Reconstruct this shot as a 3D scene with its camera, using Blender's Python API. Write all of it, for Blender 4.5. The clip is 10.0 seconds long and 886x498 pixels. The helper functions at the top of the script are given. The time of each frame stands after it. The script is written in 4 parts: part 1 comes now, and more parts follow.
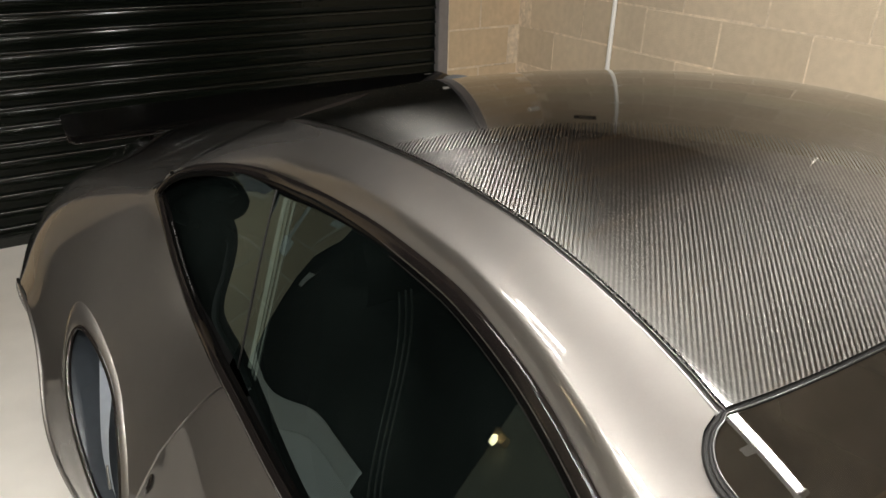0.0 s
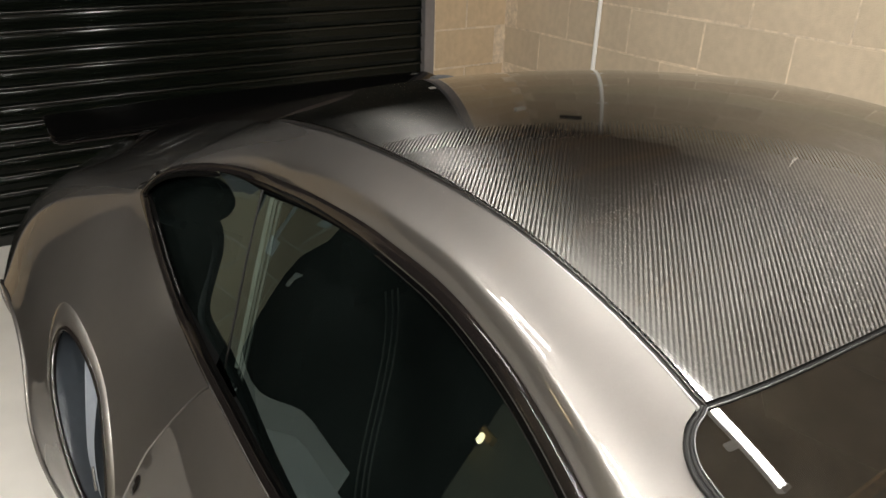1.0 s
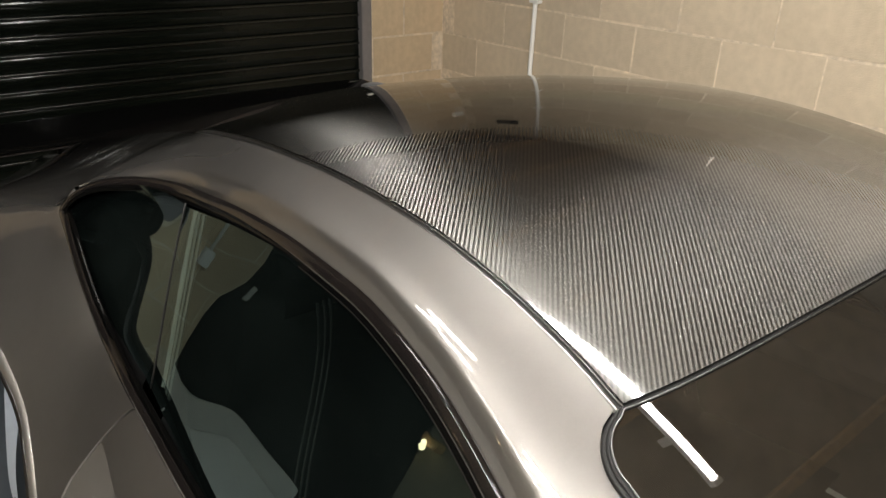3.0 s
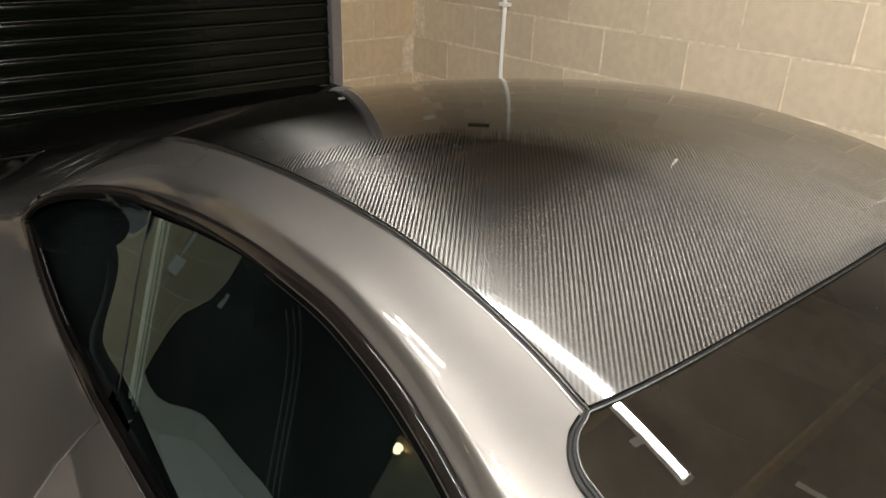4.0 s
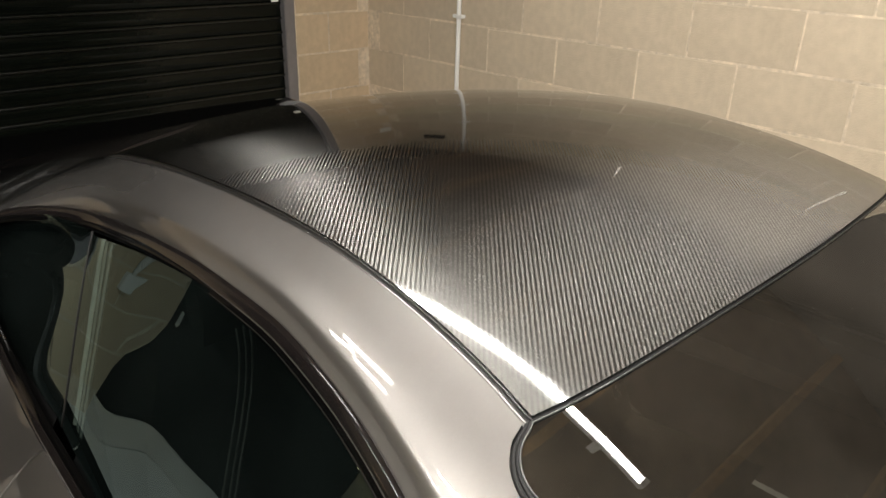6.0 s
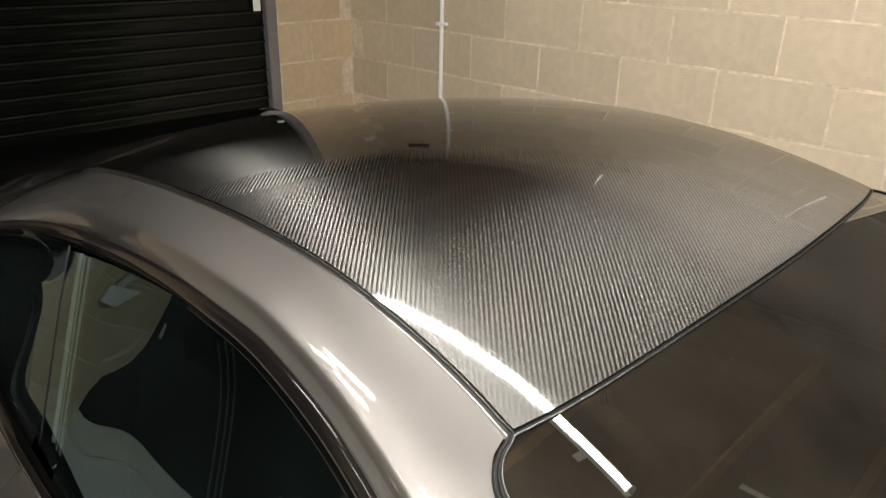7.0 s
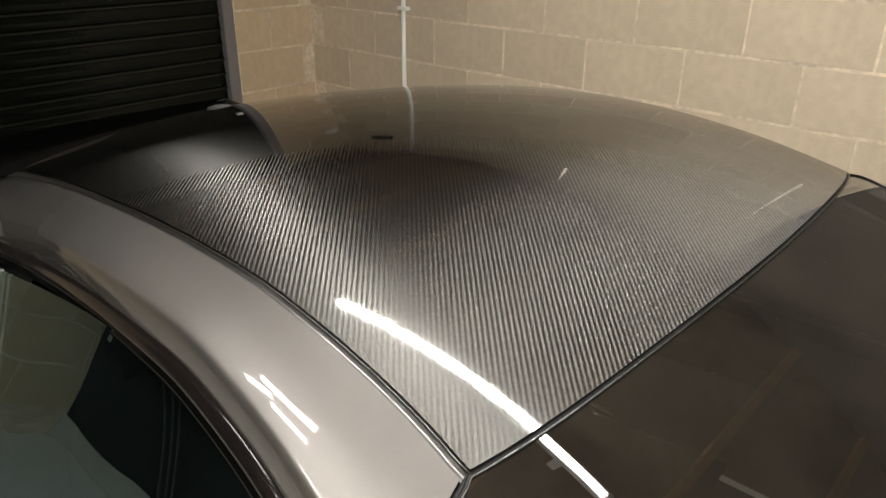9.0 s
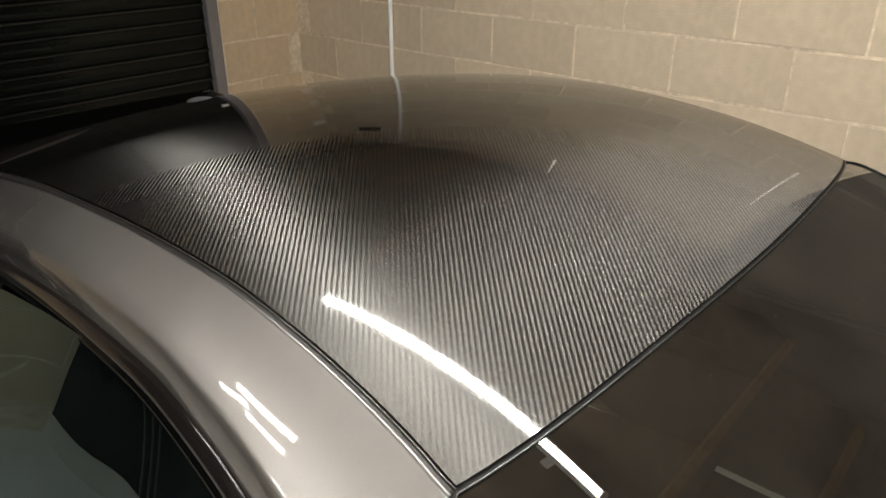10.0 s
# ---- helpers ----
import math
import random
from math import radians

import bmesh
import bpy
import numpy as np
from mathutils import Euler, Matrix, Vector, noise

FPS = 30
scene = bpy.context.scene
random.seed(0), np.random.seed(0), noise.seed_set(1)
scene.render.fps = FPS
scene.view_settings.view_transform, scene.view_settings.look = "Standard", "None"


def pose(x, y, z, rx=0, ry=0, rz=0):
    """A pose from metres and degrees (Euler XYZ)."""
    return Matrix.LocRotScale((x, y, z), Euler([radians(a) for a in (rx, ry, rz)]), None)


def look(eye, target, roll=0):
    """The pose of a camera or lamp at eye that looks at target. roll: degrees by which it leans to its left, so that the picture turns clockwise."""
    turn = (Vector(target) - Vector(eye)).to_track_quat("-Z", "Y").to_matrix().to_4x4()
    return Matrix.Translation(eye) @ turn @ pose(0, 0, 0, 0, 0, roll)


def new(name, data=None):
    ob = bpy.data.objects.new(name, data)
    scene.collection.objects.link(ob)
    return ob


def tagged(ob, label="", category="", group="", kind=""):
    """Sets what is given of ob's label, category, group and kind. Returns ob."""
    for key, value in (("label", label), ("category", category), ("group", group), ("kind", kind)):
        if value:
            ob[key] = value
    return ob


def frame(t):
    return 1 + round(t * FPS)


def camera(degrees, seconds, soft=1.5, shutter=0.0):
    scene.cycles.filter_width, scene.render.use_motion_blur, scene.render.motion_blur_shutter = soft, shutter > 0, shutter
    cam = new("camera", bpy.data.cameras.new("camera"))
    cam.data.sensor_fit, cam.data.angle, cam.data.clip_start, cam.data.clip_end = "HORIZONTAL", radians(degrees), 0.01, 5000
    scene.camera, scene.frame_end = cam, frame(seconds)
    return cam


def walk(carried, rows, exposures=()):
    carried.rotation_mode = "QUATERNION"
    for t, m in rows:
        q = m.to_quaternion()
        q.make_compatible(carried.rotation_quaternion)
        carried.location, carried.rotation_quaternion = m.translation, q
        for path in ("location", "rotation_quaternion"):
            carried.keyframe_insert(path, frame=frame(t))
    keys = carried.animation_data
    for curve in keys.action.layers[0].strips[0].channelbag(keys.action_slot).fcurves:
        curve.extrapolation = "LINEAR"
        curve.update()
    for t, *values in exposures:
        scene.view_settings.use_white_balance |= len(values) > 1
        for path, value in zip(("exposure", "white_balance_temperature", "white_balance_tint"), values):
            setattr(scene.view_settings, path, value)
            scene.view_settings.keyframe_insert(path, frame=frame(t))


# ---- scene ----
cam = camera(63.2, 10.0)
PATH = [
    (0, (-1.02, -0.309, 1.504), (-0.018, 1.185, 0.631), 1.5),
    (0.5, (-1.022, -0.311, 1.504), (-0.008, 1.175, 0.63), 1.7),
    (1, (-1.022, -0.315, 1.506), (0.01, 1.16, 0.633), 1.8),
    (1.5, (-1.013, -0.315, 1.503), (0.045, 1.142, 0.632), 2.0),
    (2, (-1.004, -0.316, 1.505), (0.083, 1.122, 0.638), 1.9),
    (2.5, (-0.999, -0.322, 1.505), (0.119, 1.097, 0.647), 1.9),
    (4, (-0.984, -0.33, 1.507), (0.219, 1.027, 0.663), 1.9),
    (4.5, (-0.983, -0.334, 1.509), (0.242, 1.01, 0.676), 1.8),
    (5, (-0.979, -0.337, 1.508), (0.268, 0.991, 0.682), 1.6),
    (5.5, (-0.973, -0.342, 1.508), (0.293, 0.97, 0.686), 1.7),
    (7, (-0.956, -0.342, 1.511), (0.357, 0.939, 0.715), 1.3),
    (7.5, (-0.953, -0.344, 1.511), (0.374, 0.925, 0.718), 1.3),
    (8, (-0.935, -0.337, 1.508), (0.407, 0.912, 0.709), 0.9),
    (8.5, (-0.909, -0.322, 1.507), (0.443, 0.904, 0.691), 0.6),
    (9, (-0.883, -0.304, 1.502), (0.47, 0.913, 0.67), 0.5),
    (9.5, (-0.86, -0.288, 1.498), (0.494, 0.915, 0.651), 0.4),
    (10, (-0.853, -0.287, 1.497), (0.504, 0.904, 0.637), 0.0),
]
walk(cam, [(t, look(eye, target, roll)) for t, eye, target, roll in PATH],
     exposures=[(0, 0.26), (2.5, 0.26), (4, 0.25), (5.5, 0.22), (8.0, 0.2), (8.5, -0.02), (10, -0.06)])

# ---- world and lights ----
world = bpy.data.worlds.new("world")
scene.world = world
world.use_nodes = True
world.node_tree.nodes["Background"].inputs[0].default_value = (0.9, 0.95, 1.0, 1)
world.node_tree.nodes["Background"].inputs[1].default_value = 0.02

# ---- plan ----
WALL_X = 1.92        # inner face of the block wall beside the car
BACK_Y = 3.29        # inner face of the pier and plane of the shutter
LEFT_X = -2.5
FRONT_Y = -4.6
CEIL_Z = 2.62
COURSE, BLOCK = 0.225, 0.45
COURSE_Z = 1.04      # one bed joint of the wall
JOINT_Y = 2.74       # one upright joint of the course under it


# ---- helpers of this scene ----
def node_material(name):
    m = bpy.data.materials.new(name)
    m.use_nodes = True
    t = m.node_tree
    return m, t.nodes, t.links, t.nodes["Principled BSDF"]


def plain(name, colour, rough=0.5, metal=0.0, coat=0.0, vary=0.15, scale=30.0, bump=0.0, bump_scale=120.0):
    """A surface with uneven colour and roughness at two scales."""
    m, n, l, b = node_material(name)
    co = n.new("ShaderNodeTexCoord")
    big, fine = n.new("ShaderNodeTexNoise"), n.new("ShaderNodeTexNoise")
    big.inputs["Scale"].default_value, fine.inputs["Scale"].default_value = scale * 0.12, scale
    big.inputs["Detail"].default_value, fine.inputs["Detail"].default_value = 4, 5
    l.new(co.outputs["Object"], big.inputs["Vector"])
    l.new(co.outputs["Object"], fine.inputs["Vector"])
    add = n.new("ShaderNodeMath")
    add.operation = "ADD"
    l.new(big.outputs["Fac"], add.inputs[0])
    l.new(fine.outputs["Fac"], add.inputs[1])
    ramp = n.new("ShaderNodeMapRange")
    ramp.inputs["From Min"].default_value, ramp.inputs["From Max"].default_value = 0.6, 1.4
    ramp.inputs["To Min"].default_value, ramp.inputs["To Max"].default_value = 1 - vary, 1 + vary
    l.new(add.outputs[0], ramp.inputs["Value"])
    mul = n.new("ShaderNodeVectorMath")
    mul.operation = "SCALE"
    mul.inputs[0].default_value = colour
    l.new(ramp.outputs[0], mul.inputs["Scale"])
    l.new(mul.outputs[0], b.inputs["Base Color"])
    b.inputs["Roughness"].default_value, b.inputs["Metallic"].default_value = rough, metal
    b.inputs["Coat Weight"].default_value, b.inputs["Coat Roughness"].default_value = coat, 0.02
    if bump:
        nz, bp = n.new("ShaderNodeTexNoise"), n.new("ShaderNodeBump")
        nz.inputs["Scale"].default_value, nz.inputs["Detail"].default_value = bump_scale, 6
        bp.inputs["Strength"].default_value, bp.inputs["Distance"].default_value = bump, 0.004
        l.new(co.outputs["Object"], nz.inputs["Vector"])
        l.new(nz.outputs["Fac"], bp.inputs["Height"])
        l.new(bp.outputs[0], b.inputs["Normal"])
    return m


def emitter(name, colour, strength):
    m, n, l, b = node_material(name)
    b.inputs["Emission Color"].default_value, b.inputs["Emission Strength"].default_value = (*colour, 1), strength
    b.inputs["Base Color"].default_value = (0.9, 0.9, 0.9, 1)
    return m


def mesh_of(name, verts, faces, material, smooth=True):
    me = bpy.data.meshes.new(name)
    me.from_pydata([tuple(float(c) for c in v) for v in verts], [], faces)
    me.materials.append(material)
    if smooth:
        me.shade_smooth()
    return me


def thing(name, verts, faces, material, parent=None, label="", category="", kind="", group="", smooth=True):
    ob = new(name, mesh_of(name, verts, faces, material, smooth))
    ob.parent = parent
    return tagged(ob, label, category, group, kind)


def box_data(x0, y0, z0, x1, y1, z1, bevel=0.0):
    bm = bmesh.new()
    bmesh.ops.create_cube(bm, size=1, matrix=Matrix.LocRotScale(((x0 + x1) / 2, (y0 + y1) / 2, (z0 + z1) / 2), None, (x1 - x0, y1 - y0, z1 - z0)))
    if bevel:
        bmesh.ops.bevel(bm, geom=bm.edges[:], offset=bevel, segments=2, affect="EDGES")
    return bm


def part(name, bm, material, parent=None, label="", smooth=False):
    me = bpy.data.meshes.new(name)
    bm.normal_update()
    bm.to_mesh(me)
    bm.free()
    me.materials.append(material)
    if smooth:
        me.shade_smooth()
    ob = new(name, me)
    ob.parent = parent
    return tagged(ob, label)


def empty(name, place=(0, 0, 0), label="", category="", group="", kind=""):
    ob = new(name)
    ob.location = place
    return tagged(ob, label, category, group, kind)


def tube_data(points, radius, sides=10, closed=False):
    """Vertices and faces of a round tube along points."""
    pts = [Vector(p) for p in points]
    verts, faces, count = [], [], len(pts)
    up = Vector((0.13, 0.21, 0.97)).normalized()
    for i, p in enumerate(pts):
        a = pts[i - 1] if i or closed else p
        b = pts[(i + 1) % count] if i + 1 < count or closed else p
        t = (b - a).normalized()
        e1 = t.cross(up)
        if e1.length < 1e-4:
            e1 = t.cross(Vector((1, 0, 0)))
        e1.normalize()
        e2 = t.cross(e1)
        for k in range(sides):
            c = 2 * math.pi * k / sides
            verts.append(p + e1 * math.cos(c) * radius + e2 * math.sin(c) * radius)
    for i in range(count if closed else count - 1):
        for k in range(sides):
            j, m = (i + 1) % count, (k + 1) % sides
            faces.append((i * sides + k, i * sides + m, j * sides + m, j * sides + k))
    if not closed:
        faces += [tuple(range(sides))[::-1], tuple((count - 1) * sides + k for k in range(sides))]
    return verts, faces


def grid_data(rows):
    """Vertices and faces of a sheet through rows of points."""
    width = len(rows[0])
    verts = [p for row in rows for p in row]
    faces = [(i * width + j, i * width + j + 1, (i + 1) * width + j + 1, (i + 1) * width + j) for i in range(len(rows) - 1) for j in range(width - 1)]
    return verts, faces


# ---- materials ----
def lacquer(m, deep, rough, haze=0.0):
    """Clear lacquer over a surface: what it throws back never reaches the ground coat, nor all of it on the way out."""
    n, l = m.node_tree.nodes, m.node_tree.links
    out = n["Material Output"]
    under = out.inputs["Surface"].links[0].from_socket
    fres, mul, coat, lost, sunk, top = (n.new("ShaderNode" + k) for k in ("Fresnel", "Math", "BsdfAnisotropic", "BsdfAnisotropic", "MixShader", "MixShader"))
    fres.inputs["IOR"].default_value = 1.5
    mul.operation, mul.use_clamp = "MULTIPLY", True
    mul.inputs[1].default_value = deep
    coat.inputs["Color"].default_value, coat.inputs["Roughness"].default_value = (1, 1, 1, 1), rough
    lost.inputs["Color"].default_value = (0.004, 0.004, 0.004, 1)
    l.new(fres.outputs[0], mul.inputs[0])
    l.new(mul.outputs[0], sunk.inputs[0])
    l.new(under, sunk.inputs[1])
    l.new(lost.outputs[0], sunk.inputs[2])
    l.new(fres.outputs[0], top.inputs[0])
    l.new(sunk.outputs[0], top.inputs[1])
    l.new(coat.outputs[0], top.inputs[2])
    if haze:
        # a wide, warm-tinted lobe adds the glow round bright reflections
        wide, veil = n.new("ShaderNodeBsdfAnisotropic"), n.new("ShaderNodeMixShader")
        wide.inputs["Color"].default_value, wide.inputs["Roughness"].default_value = (1, 0.95, 0.88, 1), 0.27
        veil.inputs[0].default_value = haze
        l.new(coat.outputs[0], veil.inputs[1])
        l.new(wide.outputs[0], veil.inputs[2])
        l.new(veil.outputs[0], top.inputs[2])
    l.new(top.outputs[0], out.inputs["Surface"])


PAINT = plain("car_paint", (0.182, 0.173, 0.166), 0.47, 0.93, 0.0, 0.03, 400)
PAINT.node_tree.nodes["Principled BSDF"].inputs["Specular Tint"].default_value = (0.1, 0.095, 0.09, 1)
lacquer(PAINT, 1.45, 0.025)
GLOSS_BLACK = plain("gloss_black", (0.006, 0.005, 0.0048), 0.10, 0.0, 0.0, 0.1, 60)
GLOSS_BLACK.node_tree.nodes["Principled BSDF"].inputs["Specular IOR Level"].default_value = 0.3
BLACK_PANEL = plain("black_panel", (0.0015, 0.0015, 0.0015), 0.06, 0, 0, 0.1, 60)
BLACK_PANEL.node_tree.nodes["Principled BSDF"].inputs["Specular IOR Level"].default_value = 0.05
RUBBER = plain("rubber", (0.006, 0.006, 0.006), 0.55, 0, 0, 0.2, 80)
RUBBER.node_tree.nodes["Principled BSDF"].inputs["Specular IOR Level"].default_value = 0.25
DUCT = plain("duct_plastic", (0.022, 0.027, 0.033), 0.4, 0, 0, 0.2, 60)
SHUTTER = plain("shutter_black", (0.0035, 0.0048, 0.0035), 0.25, 0.0, 0.0, 0.2, 20)
SHUTTER.node_tree.nodes["Principled BSDF"].inputs["Specular IOR Level"].default_value = 0.54
SHUTTER_FLAT = plain("shutter_flat", (0.0035, 0.0048, 0.0035), 0.13, 0.0, 0.0, 0.2, 20)
SHUTTER_FLAT.node_tree.nodes["Principled BSDF"].inputs["Specular IOR Level"].default_value = 0.16
GUIDE = plain("guide_steel", (0.22, 0.21, 0.22), 0.45, 0.3, 0, 0.1, 30)
PLASTIC = plain("white_plastic", (0.87, 0.865, 0.84), 0.4, 0, 0, 0.04, 30)
PAPER = plain("white_paper", (0.86, 0.86, 0.83), 0.7, 0, 0, 0.05, 30)
TIMBER = plain("timber", (0.36, 0.225, 0.10), 0.7, 0, 0, 0.3, 25, 0.3, 80)
CEILING = plain("ceiling_board", (0.20, 0.15, 0.105), 0.8, 0, 0, 0.3, 10)
FLOOR = plain("floor_paint", (0.84, 0.82, 0.78), 0.5, 0, 0, 0.08, 6, 0.1, 60)
MORTAR = plain("mortar", (0.68, 0.58, 0.45), 0.9, 0, 0, 0.35, 40, 0.5, 200)
BLOCK_FACE = plain("concrete_block", (0.562, 0.472, 0.35), 0.9, 0, 0, 0.11, 26, 0.6, 150)
def tone_by_piece(m, spread):
    """Lets alike pieces differ in tone."""
    n, l = m.node_tree.nodes, m.node_tree.links
    b = n["Principled BSDF"]
    link = b.inputs["Base Color"].links[0]
    src = link.from_socket
    info, rng, mul = n.new("ShaderNodeObjectInfo"), n.new("ShaderNodeMapRange"), n.new("ShaderNodeVectorMath")
    rng.inputs["To Min"].default_value, rng.inputs["To Max"].default_value = 1 - spread, 1 + spread
    mul.operation = "SCALE"
    l.new(info.outputs["Random"], rng.inputs["Value"])
    l.new(src, mul.inputs[0])
    l.new(rng.outputs[0], mul.inputs["Scale"])
    l.new(mul.outputs[0], b.inputs["Base Color"])


tone_by_piece(BLOCK_FACE, 0.05)
# blocks of both piers, slightly browner than the wall's
BLOCK_PIER = plain("pier_block", (0.57, 0.45, 0.305), 0.9, 0, 0, 0.13, 26, 0.6, 150)
tone_by_piece(BLOCK_PIER, 0.06)
WARM_LAMP = emitter("warm_lamp", (1.0, 0.72, 0.38), 18.0)
TUBE_SHORT = emitter("short_tube_glow", (1.0, 0.965, 0.90), 44.0)
TUBE = emitter("tube_glow", (1.0, 0.965, 0.90), 270.0)
BROWN_WALL = plain("brown_wall", (0.07, 0.058, 0.045), 0.7, 0, 0, 0.1, 12)
DARK_WALL = plain("dark_wall", (0.008, 0.008, 0.008), 0.9, 0, 0, 0.3, 12, 0.2, 40)
DARK_WALL.node_tree.nodes["Principled BSDF"].inputs["Specular IOR Level"].default_value = 0.1
PAPER_GREY = plain("trim_grey", (0.22, 0.235, 0.22), 0.6, 0, 0, 0.25, 50)
PILLAR = plain("pillar_cloth", (0.17, 0.18, 0.165), 0.8, 0, 0, 0.2, 60, 0.3, 300)
PILLAR_EDGE = plain("pillar_piping", (0.10, 0.11, 0.105), 0.7, 0, 0, 0.25, 80)
DITCH = plain("ditch_grey", (0.15, 0.148, 0.144), 0.32, 1.0, 0.0, 0.1, 60)
CHROME = plain("bright_trim", (0.17, 0.168, 0.164), 0.35, 1.0, 0, 0.03, 60)
LEATHER = plain("black_leather", (0.006, 0.007, 0.007), 0.8, 0, 0, 0.2, 60)
LEATHER.node_tree.nodes["Principled BSDF"].inputs["Specular IOR Level"].default_value = 0.1
DASH = plain("black_dash", (0.007, 0.007, 0.007), 0.8, 0, 0, 0.2, 60)
DASH.node_tree.nodes["Principled BSDF"].inputs["Specular IOR Level"].default_value = 0.1
STITCH = plain("grey_stitching", (0.012, 0.014, 0.014), 0.8, 0, 0, 0.3, 300)
VANE = plain("vane_plastic", (0.26, 0.29, 0.34), 0.35, 0.2, 0.2, 0.1, 60)
LEFT_BLOCK = plain("painted_block", (0.22, 0.20, 0.15), 0.9, 0, 0, 0.15, 20, 0.5, 70)
GLINT_GREY = plain("glint_grey", (0.09, 0.09, 0.092), 0.35, 0.2, 0.5, 0.05, 40)
TYRE = plain("tyre", (0.02, 0.02, 0.02), 0.75, 0, 0, 0.2, 40)
ALLOY = plain("alloy", (0.09, 0.09, 0.095), 0.3, 0.9, 0.3, 0.05, 40)


def carbon_material(tow=0.00174):
    """Two-by-two twill under clear lacquer: tows along and across the car, each shining along its own fibres."""
    m, n, l, b = node_material("carbon_twill")
    co, sep = n.new("ShaderNodeTexCoord"), n.new("ShaderNodeSeparateXYZ")
    l.new(co.outputs["Object"], sep.inputs[0])

    def maths(op, a, c=None):
        k = n.new("ShaderNodeMath")
        k.operation = op
        for i, v in enumerate((a, c)):
            if v is None:
                continue
            if isinstance(v, (int, float)):
                k.inputs[i].default_value = v
            else:
                l.new(v, k.inputs[i])
        return k.outputs[0]

    fx, fy = maths("DIVIDE", sep.outputs[0], tow), maths("DIVIDE", sep.outputs[1], tow)
    over = maths("LESS_THAN", maths("FLOORED_MODULO", maths("SUBTRACT", maths("FLOOR", fx), maths("FLOOR", fy)), 4.0), 2.0)
    tow_noise = n.new("ShaderNodeTexNoise")
    tow_noise.inputs["Scale"].default_value, tow_noise.inputs["Detail"].default_value = 260, 3
    l.new(co.outputs["Object"], tow_noise.inputs["Vector"])
    geo = n.new("ShaderNodeNewGeometry")
    tangent = n.new("ShaderNodeTangent")
    tangent.direction_type = "UV_MAP"
    out = n["Material Output"]
    mix = n.new("ShaderNodeMixShader")
    l.new(over, mix.inputs[0])
    for k, (turn, tone, rough, lean, along) in enumerate(CARBON_TOWS):
        s = n.new("ShaderNodeBsdfAnisotropic")
        ramp = n.new("ShaderNodeMapRange")
        ramp.inputs["To Min"].default_value, ramp.inputs["To Max"].default_value = tone * 0.75, tone * 1.25
        l.new(tow_noise.outputs["Fac"], ramp.inputs["Value"])
        comb = n.new("ShaderNodeCombineColor")
        for c, f in enumerate((1.0, 0.975, 0.93)):
            l.new(maths("MULTIPLY", ramp.outputs[0], f), comb.inputs[c])
        l.new(comb.outputs[0], s.inputs["Color"])
        s.inputs["Roughness"].default_value = rough
        s.inputs["Anisotropy"].default_value, s.inputs["Rotation"].default_value = along, turn
        l.new(tangent.outputs[0], s.inputs["Tangent"])
        if lean:
            # each float dips at one end where it goes under its neighbour
            tip, unit = n.new("ShaderNodeVectorMath"), n.new("ShaderNodeVectorMath")
            tip.operation, unit.operation = "ADD", "NORMALIZE"
            tip.inputs[1].default_value = (lean, 0, 0)
            l.new(geo.outputs["Normal"], tip.inputs[0])
            l.new(tip.outputs[0], unit.inputs[0])
            l.new(unit.outputs[0], s.inputs["Normal"])
        l.new(s.outputs[0], mix.inputs[1 + k])
    l.new(mix.outputs[0], out.inputs["Surface"])
    lacquer(m, 2.5, 0.045, 0.025)
    return m


# unequal tones put part of the tows' lit and dark contrast into colour
CARBON_TOWS = ((0.0, 0.135, 0.65, 0.05, 0.86), (0.20, 0.20, 0.67, 0.0, 0.81))  # turn, tone, roughness, lean of the floats, anisotropy
CARBON = carbon_material()



def glass_material(name, tint, ior=1.5, film=0.0, sheen=(1.0, 1.0, 1.0), film_tint=(0.42, 0.37, 0.30)):
    m, n, l, b = node_material(name)
    out = n["Material Output"]
    clear, gloss, mix, fr = n.new("ShaderNodeBsdfTransparent"), n.new("ShaderNodeBsdfGlossy"), n.new("ShaderNodeMixShader"), n.new("ShaderNodeFresnel")
    clear.inputs["Color"].default_value = (*tint, 1)
    gloss.inputs["Roughness"].default_value = 0.0
    gloss.inputs["Color"].default_value = (*sheen, 1)
    fr.inputs["IOR"].default_value = ior
    l.new(fr.outputs[0], mix.inputs[0])
    l.new(clear.outputs[0], mix.inputs[1])
    l.new(gloss.outputs[0], mix.inputs[2])
    last = mix
    if film:
        # uneven diffuse film: some dust, plus haze and reflected glow put into its colour
        co, nz, rmp = n.new("ShaderNodeTexCoord"), n.new("ShaderNodeTexNoise"), n.new("ShaderNodeMapRange")
        nz.inputs["Scale"].default_value, nz.inputs["Detail"].default_value = 7, 6
        rmp.inputs["From Min"].default_value, rmp.inputs["From Max"].default_value = 0.3, 0.7
        rmp.inputs["To Min"].default_value, rmp.inputs["To Max"].default_value = film * 0.5, film * 1.5
        dust, last = n.new("ShaderNodeBsdfDiffuse"), n.new("ShaderNodeMixShader")
        dust.inputs["Color"].default_value = (*film_tint, 1)
        l.new(co.outputs["Object"], nz.inputs["Vector"])
        l.new(nz.outputs["Fac"], rmp.inputs["Value"])
        l.new(rmp.outputs[0], last.inputs[0])
        l.new(mix.outputs[0], last.inputs[1])
        l.new(dust.outputs[0], last.inputs[2])
    l.new(last.outputs[0], out.inputs["Surface"])
    return m


